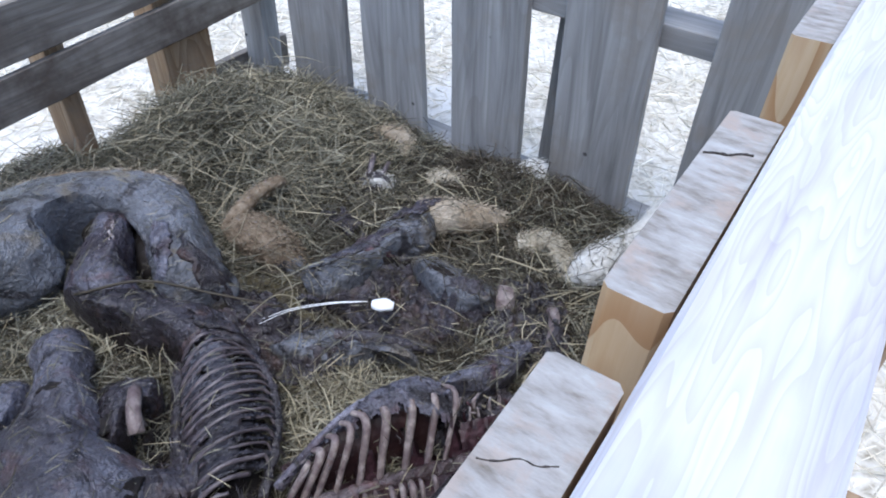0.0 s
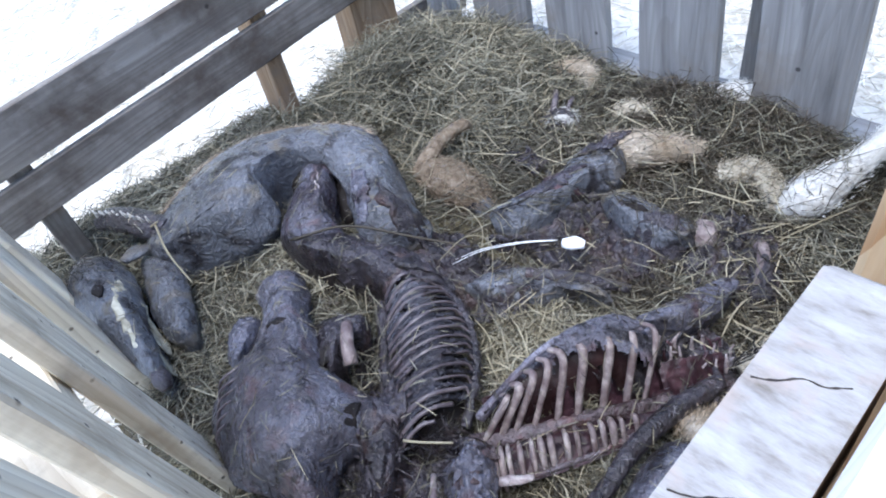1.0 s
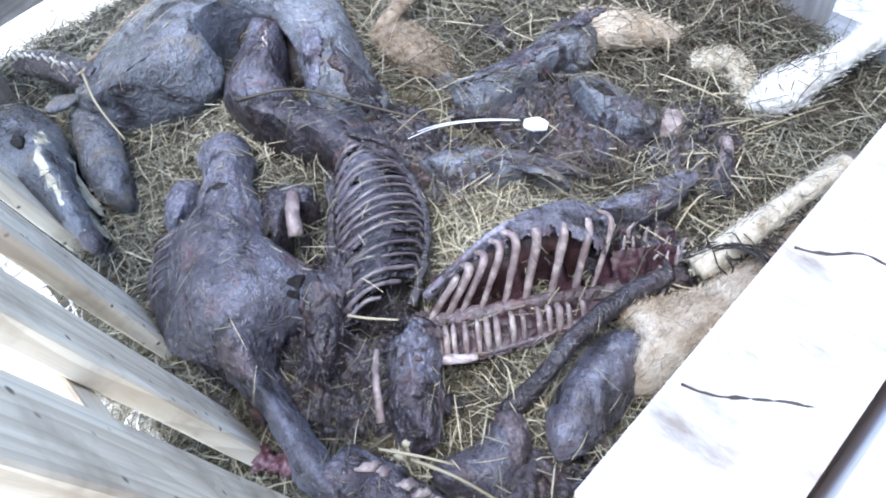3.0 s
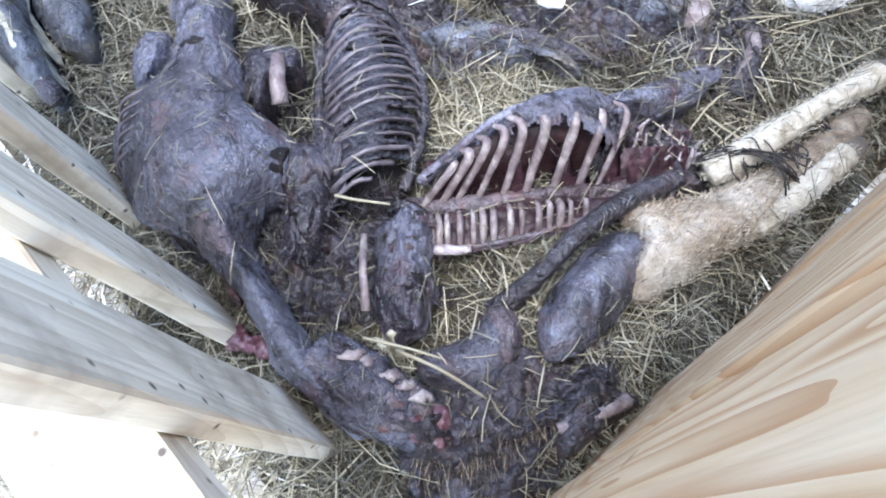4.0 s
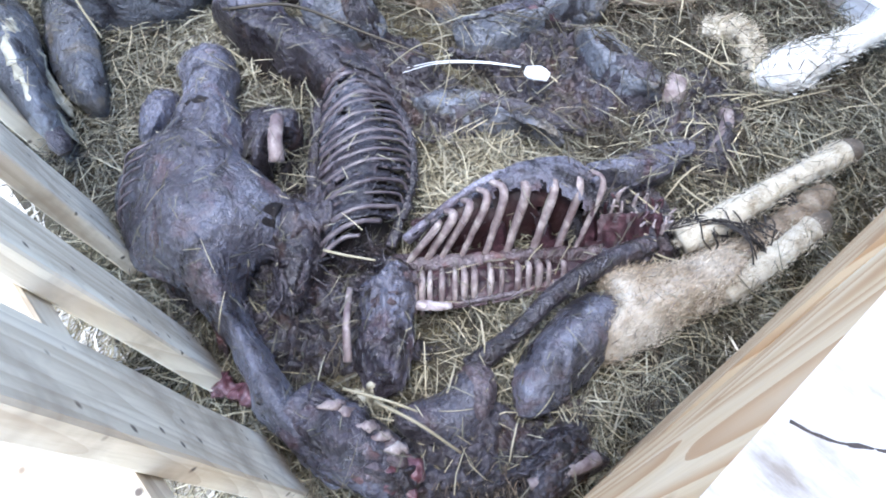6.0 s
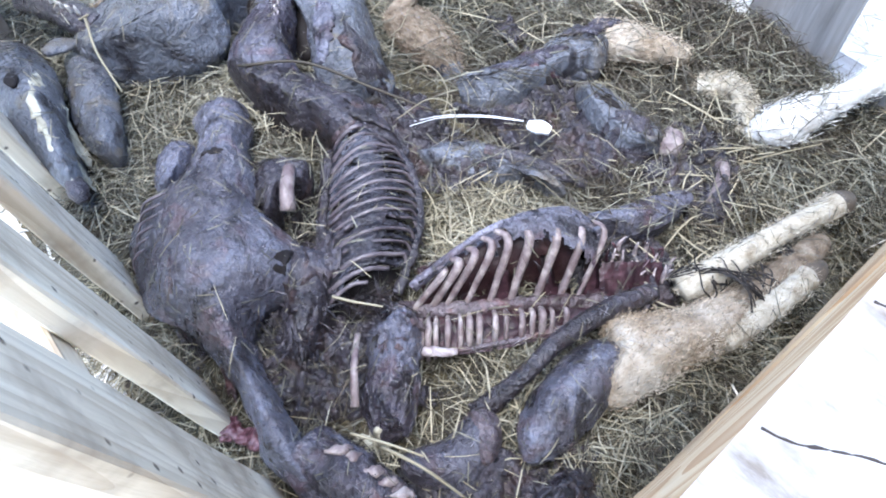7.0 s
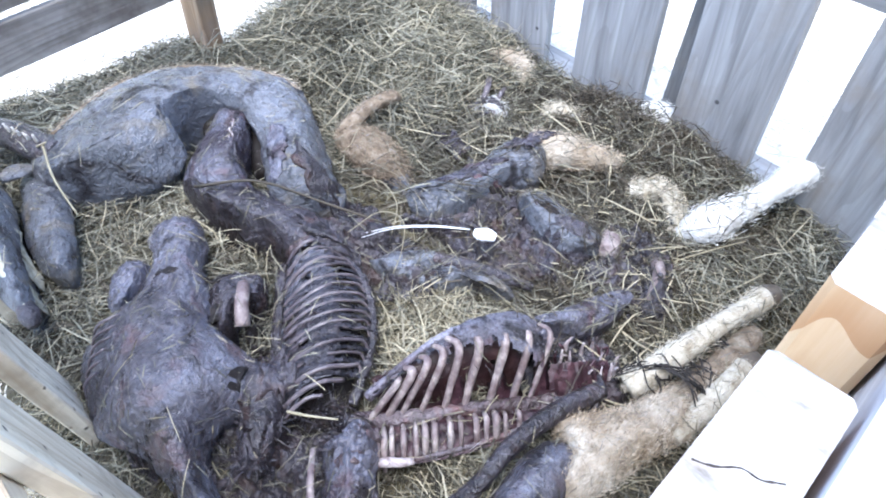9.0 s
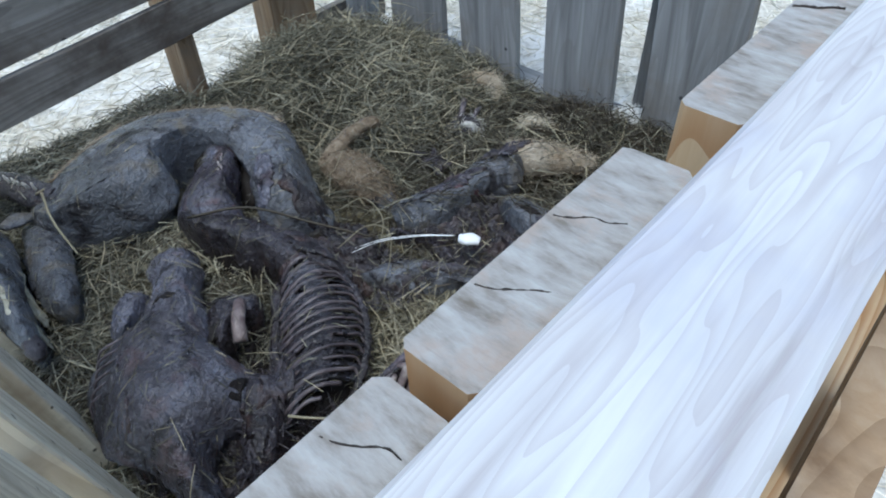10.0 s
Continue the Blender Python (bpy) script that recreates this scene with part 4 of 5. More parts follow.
hairs("fur", mid_shank, 3000, 0.006, 0.0007, FUR_BROWN, (0.1, 0.6, 0.0), mid_shank, 72)
shank = part("shank", loft([(-0.215, 0.555, 0.085, 0.02, 0.022), (-0.195, 0.62, 0.105, 0.021, 0.022), (-0.176, 0.72, 0.112, 0.0165, 0.018), (-0.160, 0.80, 0.11, 0.016, 0.018), (-0.150, 0.85, 0.105, 0.021, 0.022)], 16, 8, 0.06, 20), FUR_CREAM, tan, "cream-white furred shank")
hairs("fur", shank, 3600, 0.008, 0.0006, FUR_CREAM, (0.1, 0.6, 0.0), shank, 4)
part("hoof", loft([(-0.151, 0.845, 0.105, 0.019, 0.019), (-0.145, 0.875, 0.10, 0.020, 0.018), (-0.142, 0.895, 0.095, 0.010, 0.010)], 14, 5, 0.1, 30), HORN, shank, "dark hoof")
shank = part("shank", loft([(-0.122, 0.535, 0.085, 0.016, 0.018), (-0.116, 0.59, 0.10, 0.020, 0.022), (-0.108, 0.65, 0.108, 0.018, 0.019), (-0.105, 0.70, 0.105, 0.020, 0.020)], 16, 8, 0.06, 20), FUR_CREAM, tan, "cream-white furred shank")
hairs("fur", shank, 2600, 0.008, 0.0006, FUR_CREAM, (0.1, 0.6, 0.0), shank, 5)
part("hoof", loft([(-0.105, 0.695, 0.105, 0.019, 0.019), (-0.104, 0.725, 0.10, 0.020, 0.017), (-0.103, 0.745, 0.095, 0.01, 0.01)], 14, 5, 0.1, 30), HORN, shank, "dark hoof")

stump = carcass("short dark hairless limb stump on straw")
part("limb", pelt([(-0.298, 0.090, 0.065), (-0.292, 0.120, 0.065), (-0.277, 0.153, 0.065), (-0.284, 0.189, 0.065), (-0.281, 0.213, 0.065), (-0.257, 0.225, 0.065), (-0.231, 0.210, 0.065), (-0.214, 0.183, 0.065), (-0.207, 0.149, 0.065), (-0.218, 0.113, 0.065), (-0.247, 0.086, 0.065), (-0.274, 0.075, 0.065)],
              [(-0.265, 0.093, 0.105), (-0.241, 0.129, 0.105), (-0.243, 0.177, 0.105)], 0.0022, 0.003, 2.4, 12.0), HIDE_MAUVE, stump)

part("end", pelt([(-0.278, 0.196, 0.088), (-0.267, 0.215, 0.088), (-0.242, 0.215, 0.088), (-0.218, 0.192, 0.088), (-0.212, 0.167, 0.088), (-0.227, 0.159, 0.088), (-0.253, 0.173, 0.088)], [(-0.252, 0.193, 0.106), (-0.225, 0.171, 0.106)], 0.0025, 0.002, 3.0, 13.0, 0.2, 60, 10), RAW, stump, "pinkish rounded end")

corner = carcass("ragged dark hide with fringe of hair in the corner")
low = part("hide", pelt([(-0.221, 0.019, 0.050), (-0.198, 0.062, 0.050), (-0.176, 0.106, 0.050), (-0.156, 0.152, 0.050), (-0.140, 0.183, 0.050), (-0.117, 0.160, 0.050), (-0.131, 0.117, 0.050), (-0.144, 0.083, 0.050), (-0.150, 0.048, 0.050), (-0.172, 0.024, 0.050), (-0.207, 0.004, 0.050)],
              [(-0.199, 0.023, 0.078), (-0.169, 0.071, 0.078), (-0.143, 0.140, 0.078)], 0.007, 0.008, 2.0, 14.0), HIDE_DARK, corner)
hairs("fringe", low, 700, 0.032, 0.0008, FUR_BROWN, (0.6, -0.6, -0.1), low, 6, 0.15)
hairs("dark_fringe", low, 1200, 0.03, 0.0008, FUR_DARK, (0.4, -0.5, 0.0), low, 16, 0.2)
part("foot", pelt([(-0.150, 0.192, 0.060), (-0.152, 0.242, 0.060), (-0.124, 0.264, 0.060), (-0.100, 0.251, 0.060), (-0.075, 0.257, 0.060), (-0.079, 0.210, 0.060), (-0.083, 0.176, 0.060), (-0.097, 0.138, 0.060), (-0.128, 0.160, 0.060)],
              [(-0.129, 0.217, 0.100), (-0.106, 0.173, 0.100)], 0.008, 0.005, 2.0, 15.0), HIDE_DARK, corner)
part("bone", rod([(-0.12, 0.155, 0.085), (-0.10, 0.20, 0.09), (-0.088, 0.24, 0.085)], 0.007, 0.010, 9), BONE, corner)

back = carcass("bony grey calf limbs and tan haired leg near the wall")
tl = part("tan_leg", loft([(-0.965, 0.598, 0.09, 0.012, 0.012), (-0.935, 0.612, 0.098, 0.032, 0.028), (-0.885, 0.622, 0.092, 0.044, 0.034), (-0.835, 0.628, 0.075, 0.036, 0.03), (-0.795, 0.632, 0.05, 0.014, 0.014)], 20, 8, 0.1, 18), FUR_BROWN, back, "tan-brown furred leg")
sh = part("tan_shank", loft([(-0.952, 0.600, 0.100, 0.018, 0.018), (-0.962, 0.640, 0.114, 0.018, 0.017), (-0.970, 0.690, 0.122, 0.015, 0.015), (-0.966, 0.745, 0.124, 0.015, 0.014), (-0.962, 0.765, 0.112, 0.007, 0.007)], 16, 7, 0.1, 24), FUR_BROWN, back, "tan-brown furred shank")
hairs("fur", sh, 1000, 0.006, 0.0007, FUR_BROWN, (0.0, 0.6, 0.0), sh, 71)
hairs("fur", tl, 7000, 0.008, 0.0009, FUR_BROWN, (0.6, 0.1, 0.0), tl, 7)
part("limb", pelt([(-0.730, 0.831, 0.085), (-0.714, 0.880, 0.085), (-0.675, 0.921, 0.085), (-0.632, 0.881, 0.085), (-0.603, 0.800, 0.085), (-0.643, 0.753, 0.085), (-0.641, 0.669, 0.085), (-0.657, 0.601, 0.085), (-0.697, 0.571, 0.085), (-0.754, 0.597, 0.085), (-0.742, 0.668, 0.085), (-0.729, 0.721, 0.085), (-0.721, 0.780, 0.085)],
              [(-0.631, 0.816, 0.125), (-0.650, 0.745, 0.125), (-0.659, 0.639, 0.125), (-0.693, 0.591, 0.110)], 0.0048, 0.006, 2.0, 16.0), HIDE_GREY, back)
part("flap", pelt([(-0.768, 0.784, 0.060), (-0.690, 0.758, 0.060), (-0.637, 0.795, 0.060), (-0.600, 0.762, 0.060), (-0.612, 0.675, 0.060), (-0.628, 0.612, 0.060), (-0.695, 0.563, 0.060), (-0.736, 0.560, 0.060), (-0.691, 0.606, 0.060), (-0.666, 0.676, 0.060)],
              [(-0.640, 0.711, 0.085), (-0.643, 0.616, 0.085), (-0.685, 0.555, 0.085)], 0.008, 0.008, 2.0, 19.0), HIDE_DARK, back)
fet = part("fetlock", loft([(-0.685, 0.885, 0.085, 0.034, 0.034), (-0.63, 0.91, 0.09, 0.04, 0.036), (-0.585, 0.955, 0.08, 0.028, 0.028), (-0.54, 1.0, 0.065, 0.018, 0.018)], 18, 7, 0.1, 20), FUR_TAN, back, "tan and white fetlock")
hairs("fur", fet, 3000, 0.014, 0.0009, FUR_TAN, (0.4, 0.4, 0.0), fet, 8)
part("limb", pelt([(-0.618, 0.764, 0.075), (-0.589, 0.799, 0.075), (-0.531, 0.802, 0.075), (-0.475, 0.805, 0.075), (-0.428, 0.790, 0.075), (-0.409, 0.744, 0.075), (-0.441, 0.713, 0.075), (-0.492, 0.709, 0.075), (-0.548, 0.720, 0.075)],
              [(-0.555, 0.730, 0.115), (-0.483, 0.725, 0.115), (-0.420, 0.724, 0.115)], 0.0028, 0.003, 2.2, 17.0), HIDE_GREY, back)
part("cut_end", loft([(-0.425, 0.775, 0.078, 0.03, 0.028), (-0.402, 0.785, 0.072, 0.03, 0.028), (-0.392, 0.79, 0.07, 0.014, 0.014)], 14, 5, 0.2, 40), BONE, back, "yellowish cut end")
part("limb", pelt([(-0.685, 0.442, 0.060), (-0.675, 0.494, 0.060), (-0.634, 0.541, 0.060), (-0.577, 0.573, 0.060), (-0.507, 0.589, 0.060), (-0.458, 0.573, 0.060), (-0.520, 0.540, 0.060), (-0.563, 0.488, 0.060), (-0.612, 0.452, 0.060)],
              [(-0.631, 0.451, 0.090), (-0.575, 0.504, 0.090), (-0.489, 0.549, 0.090)], 0.006, 0.008, 2.0, 18.0), HIDE_GREY, back)
part("thin_leg", flesh([(-0.60, 0.52, 0.085, 0.012, 0.012), (-0.52, 0.57, 0.08, 0.011, 0.011), (-0.45, 0.615, 0.06, 0.008, 0.008)], 0.172, 40), HIDE_DARK, back)

white = thing("leg", "white furred calf leg leaning through the slats", "leg")
wl = part("shank", loft([(-0.345, 0.93, 0.05, 0.016, 0.016), (-0.315, 0.965, 0.075, 0.040, 0.034), (-0.285, 1.02, 0.10, 0.028, 0.028), (-0.262, 1.09, 0.12, 0.020, 0.022), (-0.25, 1.14, 0.13, 0.026, 0.026), (-0.235, 1.19, 0.14, 0.028, 0.028)], 18, 7, 0.08, 20), FUR_WHITE, white)
hairs("fur", wl, 2600, 0.016, 0.0008, FUR_WHITE, (0.2, 0.6, 0.1), wl, 9)

for pts, r, mt, lab, cnt in (([(-0.475, 0.955, 0.06), (-0.43, 0.985, 0.075), (-0.375, 0.96, 0.07), (-0.35, 0.93, 0.05)], 0.018, FUR_CREAM, "clump of matted white hair on straw", 2600),
                             ([(-0.985, 1.045, 0.055), (-0.95, 1.075, 0.085), (-0.905, 1.095, 0.09), (-0.87, 1.08, 0.06), (-0.865, 1.06, 0.045)], 0.025, FUR_TAN, "curled tan furred foot on straw", 1500),
                             ([(-0.77, 1.03, 0.05), (-0.73, 1.05, 0.07), (-0.68, 1.075, 0.055)], 0.017, FUR_CREAM, "white furred scrap on straw", 900),
                             ([(-0.87, 0.91, 0.05), (-0.845, 0.935, 0.075), (-0.82, 0.955, 0.05)], 0.020, FUR_WHITE, "small white furred scrap on straw", 700),
                             ([(-0.60, 1.17, 0.06), (-0.565, 1.19, 0.085), (-0.53, 1.18, 0.06)], 0.030, FUR_WHITE, "white hair pressed between slats", 700)):
    s = thing("fur_scrap", lab, "fur scrap")
    b = part("skin", loft([(*p, r, r * 0.8) for p in pts], 16, 7, 0.2, 24), mt, s)
    hairs("fur", b, cnt, 0.018, 0.0009, mt, (0.2, 0.2, 0.0), b, 11)
flap = thing("hide_scrap", "small purple dried hide scrap on straw", "hide scrap")
for pts, r, lab in (([(-0.90, 0.99, 0.09), (-0.87, 0.95, 0.10), (-0.85, 0.90, 0.06)], 0.008, "thin dark dried bone on straw"), ([(-0.86, 1.0, 0.08), (-0.84, 0.96, 0.09), (-0.82, 0.91, 0.06)], 0.006, "thin dark dried bone on straw")):
    part("bone", rod(pts, r, r * 0.8, 9), RIB_DARK, thing("loose_bone", lab, "bone"))

tag = thing("ear_tag", "white plastic tag with a pale string on dark hide", "tag")
part("tag", loft([(-0.582, 0.602, 0.106, 0.009, 0.006), (-0.565, 0.61, 0.110, 0.015, 0.008), (-0.548, 0.62, 0.106, 0.009, 0.006)], 16, 6, 0.3, 60), PLASTIC, tag)
for k in range(2):
    o = (k - 0.5) * 0.008
    part("string", rod([(-0.59, 0.598, 0.112), (-0.64, 0.555 + o * 0.5, 0.112), (-0.69, 0.505 + o, 0.105), (-0.725 - 0.004 * k, 0.465 + o * 1.6, 0.085)], 0.0010, 0.0006, 5, 6), PLASTIC, tag)
paper = thing("scrap", "small torn pale scrap on dark hide", "scrap")
for pts, r, lab in (([(-0.97, 0.285, 0.15), (-0.90, 0.37, 0.158), (-0.80, 0.44, 0.13), (-0.70, 0.50, 0.11)], 0.0028, "long thin brown twig lying across hides"),
                    ([(-0.515, 0.150, 0.125), (-0.487, 0.165, 0.132), (-0.455, 0.192, 0.130)], 0.0024, "short pale straw stalk"),
                    ([(-0.31, 0.075, 0.115), (-0.255, 0.095, 0.128), (-0.20, 0.118, 0.09)], 0.0026, "long pale straw stalk"),
                    ([(-0.345, 0.055, 0.125), (-0.295, 0.085, 0.135), (-0.265, 0.105, 0.125)], 0.0020, "short pale straw stalk"),
                    ([(-1.215, 0.135, 0.175), (-1.14, 0.115, 0.16), (-1.06, 0.11, 0.13)], 0.0026, "long pale straw stalk on grey hide"),
                    ([(-1.30, 0.14, 0.12), (-1.24, 0.13, 0.16), (-1.205, 0.14, 0.185)], 0.003, "pale straw stalk on grey hide")):
    part("stalk", rod(pts, r, r * 0.7, 6, 6), STRAW_PALE if "pale" in lab else STRAW_DARK, thing("stalk", lab, "stalk"))
bind = thing("twine", "tangle of dark twine round pale legs", "twine")
rng = random.Random(5)
for c, w, n in (((-0.205, 0.585), 0.030, 8), ((-0.165, 0.60), 0.050, 12), ((-0.135, 0.64), 0.036, 8), ((-0.136, 0.715), 0.030, 7)):
    for k in range(n):
        a0, sl = rng.uniform(-0.6, 0.6), rng.uniform(-0.03, 0.03)
        part("strand", rod([(c[0] + w * 1.1 * math.cos(q + a0 * 0.3), c[1] + sl * math.cos(q) + rng.uniform(-0.012, 0.012), 0.088 + (w * 0.85 + rng.uniform(0, 0.006)) * math.sin(q)) for q in (-0.2, 0.4, 1.0, 1.6, 2.2, 2.8, 3.3)], 0.0013, 0.0009, 5, 4), FUR_DARK, bind)
for pts in ([(-0.74, 0.44, 0.10), (-0.71, 0.49, 0.14), (-0.66, 0.50, 0.15), (-0.63, 0.47, 0.12), (-0.62, 0.44, 0.09)], [(-0.82, 0.52, 0.10), (-0.78, 0.55, 0.13), (-0.72, 0.54, 0.12), (-0.69, 0.50, 0.09)]):
    part("stalk", rod(pts, 0.0011, 0.0008, 5, 6), STRAW_PALE, thing("stalk", "thin pale looping grass stalk over hides", "stalk"))


# ---- straw, by the thousand ----
bodies = [o for o in scene.collection.objects if o.parent and o.type == "MESH" and o.parent.name.split(".")[0] in ("carcass", "head", "leg", "jawbone", "fur_scrap")]
bv, bf = [], []
for o in bodies:
    if o.get("kind") == "stuff":
        continue
    k = len(bv)
    bv += [v.co.copy() for v in o.data.vertices]
    bf += [[k + i for i in p.vertices] for p in o.data.polygons]
OVER = BVHTree.FromPolygons([tuple(v) for v in bv], bf)


def rest(x, y):
    """Height of whatever lies highest at (x, y)."""
    hit = OVER.ray_cast(Vector((x, y, 0.6)), Vector((0, 0, -1)))[0]
    return max(hit.z if hit else -1, bed_z(x, y))


def rag(x, y, r, stretch, turn, material, parent, seed, lift=0.006, name="torn_hide", label="", fuzz=0.012):
    """A torn, draped piece of hide with a ragged outline."""
    rings, segs = 9, 40
    ca, sa = math.cos(radians(turn)), math.sin(radians(turn))
    v, f = [], []
    for i in range(rings + 1):
        for k in range(segs):
            a = 2 * math.pi * k / segs
            q = r * (0.72 + 0.5 * noise.noise(Vector((math.cos(a) * 1.6 + seed, math.sin(a) * 1.6, seed))) + 0.30 * noise.noise(Vector((math.cos(a) * 6 + seed, math.sin(a) * 6, 1)))) * i / rings
            lx, ly = q * math.cos(a) * stretch, q * math.sin(a) / stretch
            px, py = x + lx * ca - ly * sa, y + lx * sa + ly * ca
            z = sum(rest(px + dx, py + dy) for dx, dy in ((0, 0), (0.012, 0), (-0.012, 0), (0, 0.012), (0, -0.012))) / 5
            z += lift + fuzz * abs(noise.noise(Vector((px * 45, py * 45, seed)))) - 0.004 * (i == rings)
            v.append((px, py, z))
    n = len(v)
    v += [(a, b, c - 0.004) for a, b, c in v]
    for i in range(rings):
        for k in range(segs):
            p, q, u, w = i * segs + k, i * segs + (k + 1) % segs, (i + 1) * segs + (k + 1) % segs, (i + 1) * segs + k
            f += [(p, w, u, q), (p + n, q + n, u + n, w + n)]
    for k in range(segs):
        p, q = rings * segs + k, rings * segs + (k + 1) % segs
        f.append((p, p + n, q + n, q))
    return raw(name, v, f, material, parent, label, smooth=True)


def lumps(count, area, size, material, parent, seed, top=0.12):
    """Small dried clods lying low between the bodies, one mesh."""
    rng = random.Random(seed)
    bm = bmesh.new()
    for _ in range(count):
        x, y = rng.uniform(area[0], area[1]), rng.uniform(area[2], area[3])
        z = rest(x, y)
        if z > top:
            continue
        r = size * rng.uniform(0.4, 1.4)
        m = pose(x, y, z, rng.uniform(0, 360), rng.uniform(0, 360), rng.uniform(0, 360)) @ Matrix.Diagonal((r * rng.uniform(0.6, 2.2), r, r * rng.uniform(0.5, 1), 1))
        new_v = bmesh.ops.create_icosphere(bm, subdivisions=2, radius=1.0, matrix=m)["verts"]
        for w in new_v:
            w.co += (w.co - Vector((x, y, z))) * 1.6 * noise.noise(w.co * 130)
    return tagged(part("dried_tissue", bm, material, parent), kind="stuff")


for k, (x, y, r, st, tu, mt, pa) in enumerate([
        (-0.575, 0.175, 0.045, 1.5, -40, HIDE_DARK, purple), (-0.52, 0.115, 0.045, 1.4, 20, HIDE_DARK, purple), (-0.60, -0.045, 0.035, 1.5, -30, HIDE_DARK, purple),
        (-0.34, 0.055, 0.035, 1.4, 30, HIDE_DARK, purple), (-0.345, 0.165, 0.03, 1.4, 70, HIDE_DARK, ribbed), (-0.475, 0.105, 0.04, 1.6, -50, HIDE_DARK, ribbed),
        (-0.75, 0.42, 0.06, 1.4, 30, HIDE_DARK, black), (-0.83, 0.47, 0.06, 1.5, 10, HIDE_DARK, black), (-0.68, 0.52, 0.055, 1.5, 40, HIDE_DARK, black), (-0.95, 0.44, 0.05, 1.3, -20, HIDE_PURPLE, black),
        (-0.70, 0.70, 0.06, 1.6, 60, HIDE_PURPLE, back), (-0.58, 0.70, 0.05, 1.5, 40, HIDE_DARK, back), (-0.76, 0.63, 0.05, 1.5, 20, HIDE_GREY, back), (-0.46, 0.72, 0.05, 1.4, 30, HIDE_DARK, back),
        (-0.30, 0.72, 0.055, 1.3, 70, HIDE_DARK, ribbed), (-0.34, 0.52, 0.05, 1.4, 50, HIDE_PURPLE, ribbed), (-0.36, 0.64, 0.04, 1.6, 60, HIDE_DARK, ribbed), (-0.16, 0.16, 0.05, 1.4, 60, HIDE_DARK, corner),
        (-0.14, 0.27, 0.04, 1.5, 80, HIDE_DARK, corner), (-0.20, 0.05, 0.055, 1.4, 40, HIDE_DARK, corner), 
        (-0.68, 0.86, 0.045, 1.4, 70, HIDE_PURPLE, back), (-0.85, 0.93, 0.04, 1.3, 50, HIDE_DARK, back), (-0.60, 0.45, 0.05, 1.3, 30, HIDE_DARK, back)]):
    rag(x, y, r, st, tu, mt, pa, k * 3.7)
rag(-1.055, -0.004, 0.056, 2.1, -15, BLAZE, head, 8.3, 0.003, "blaze", "yellowish white blaze", 0.003)
rag(-0.968, -0.026, 0.028, 1.6, -14, BLAZE, head, 5.1, 0.0025, "blaze", "yellowish white muzzle", 0.003)
rag(-0.815, 0.785, 0.042, 1.3, 20, HIDE_PURPLE, flap, 6.1, 0.012, "skin", "", 0.03)
rag(-0.332, 0.078, 0.020, 1.5, 30, BLAZE, paper, 4.4, 0.008, "flake", "", 0.02)
# raw tissue tears, and near-black patches that paint the shade inside holes
for k, (x, y, r, st, tu, mt, pa) in enumerate([
        (-1.075, 0.435, 0.030, 1.6, -40, RAW, black),
        (-0.545, 0.105, 0.026, 1.5, -30, SHADE_AND_EYE_BLACK, purple), (-0.60, 0.125, 0.020, 1.6, -50, SHADE_AND_EYE_BLACK, purple), (-0.655, -0.012, 0.024, 2.2, -35, RAW, purple), (-0.62, -0.03, 0.022, 1.4, -20, SHADE_AND_EYE_BLACK, purple), (-0.53, -0.02, 0.022, 1.8, -30, RAW, purple),
        (-0.835, 0.155, 0.016, 1.5, 40, SHADE_AND_EYE_BLACK, purple), (-0.80, 0.215, 0.020, 1.5, 50, SHADE_AND_EYE_BLACK, purple), (-0.73, 0.17, 0.018, 1.8, -35, SHADE_AND_EYE_BLACK, purple), (-0.50, 0.03, 0.020, 1.8, -40, RAW, purple), (-0.46, 0.03, 0.022, 1.5, -20, SHADE_AND_EYE_BLACK, purple),
        (-0.40, 0.165, 0.020, 1.8, 60, RAW, ribbed), (-0.375, 0.125, 0.016, 1.6, 40, RAW, ribbed), (-0.315, 0.50, 0.028, 1.5, 60, SHADE_AND_EYE_BLACK, ribbed), (-0.42, 0.215, 0.022, 1.5, 40, RAW, ribbed), (-0.44, 0.16, 0.02, 1.5, -40, SHADE_AND_EYE_BLACK, ribbed),
        (-0.165, 0.25, 0.022, 1.6, 70, HIDE_DARK, tan), (-0.90, 0.30, 0.026, 1.6, 10, SHADE_AND_EYE_BLACK, black), (-0.80, 0.325, 0.026, 1.6, 30, SHADE_AND_EYE_BLACK, black), (-0.76, 0.345, 0.022, 1.4, 50, RAW, black),
        (-0.66, 0.71, 0.024, 1.8, 60, FLESH, back), (-0.63, 0.735, 0.022, 2.0, 60, SHADE_AND_EYE_BLACK, back), (-0.53, 0.745, 0.020, 1.6, 0, SHADE_AND_EYE_BLACK, back), (-0.56, 0.62, 0.026, 1.6, 45, SHADE_AND_EYE_BLACK, back), (-0.12, 0.21, 0.022, 1.4, 30, SHADE_AND_EYE_BLACK, corner), (-0.19, 0.06, 0.022, 1.5, 50, SHADE_AND_EYE_BLACK, corner)]):
    rag(x, y, r, st, tu, mt, pa, 100 + k * 2.9, 0.0012, "tear", "", 0.006)
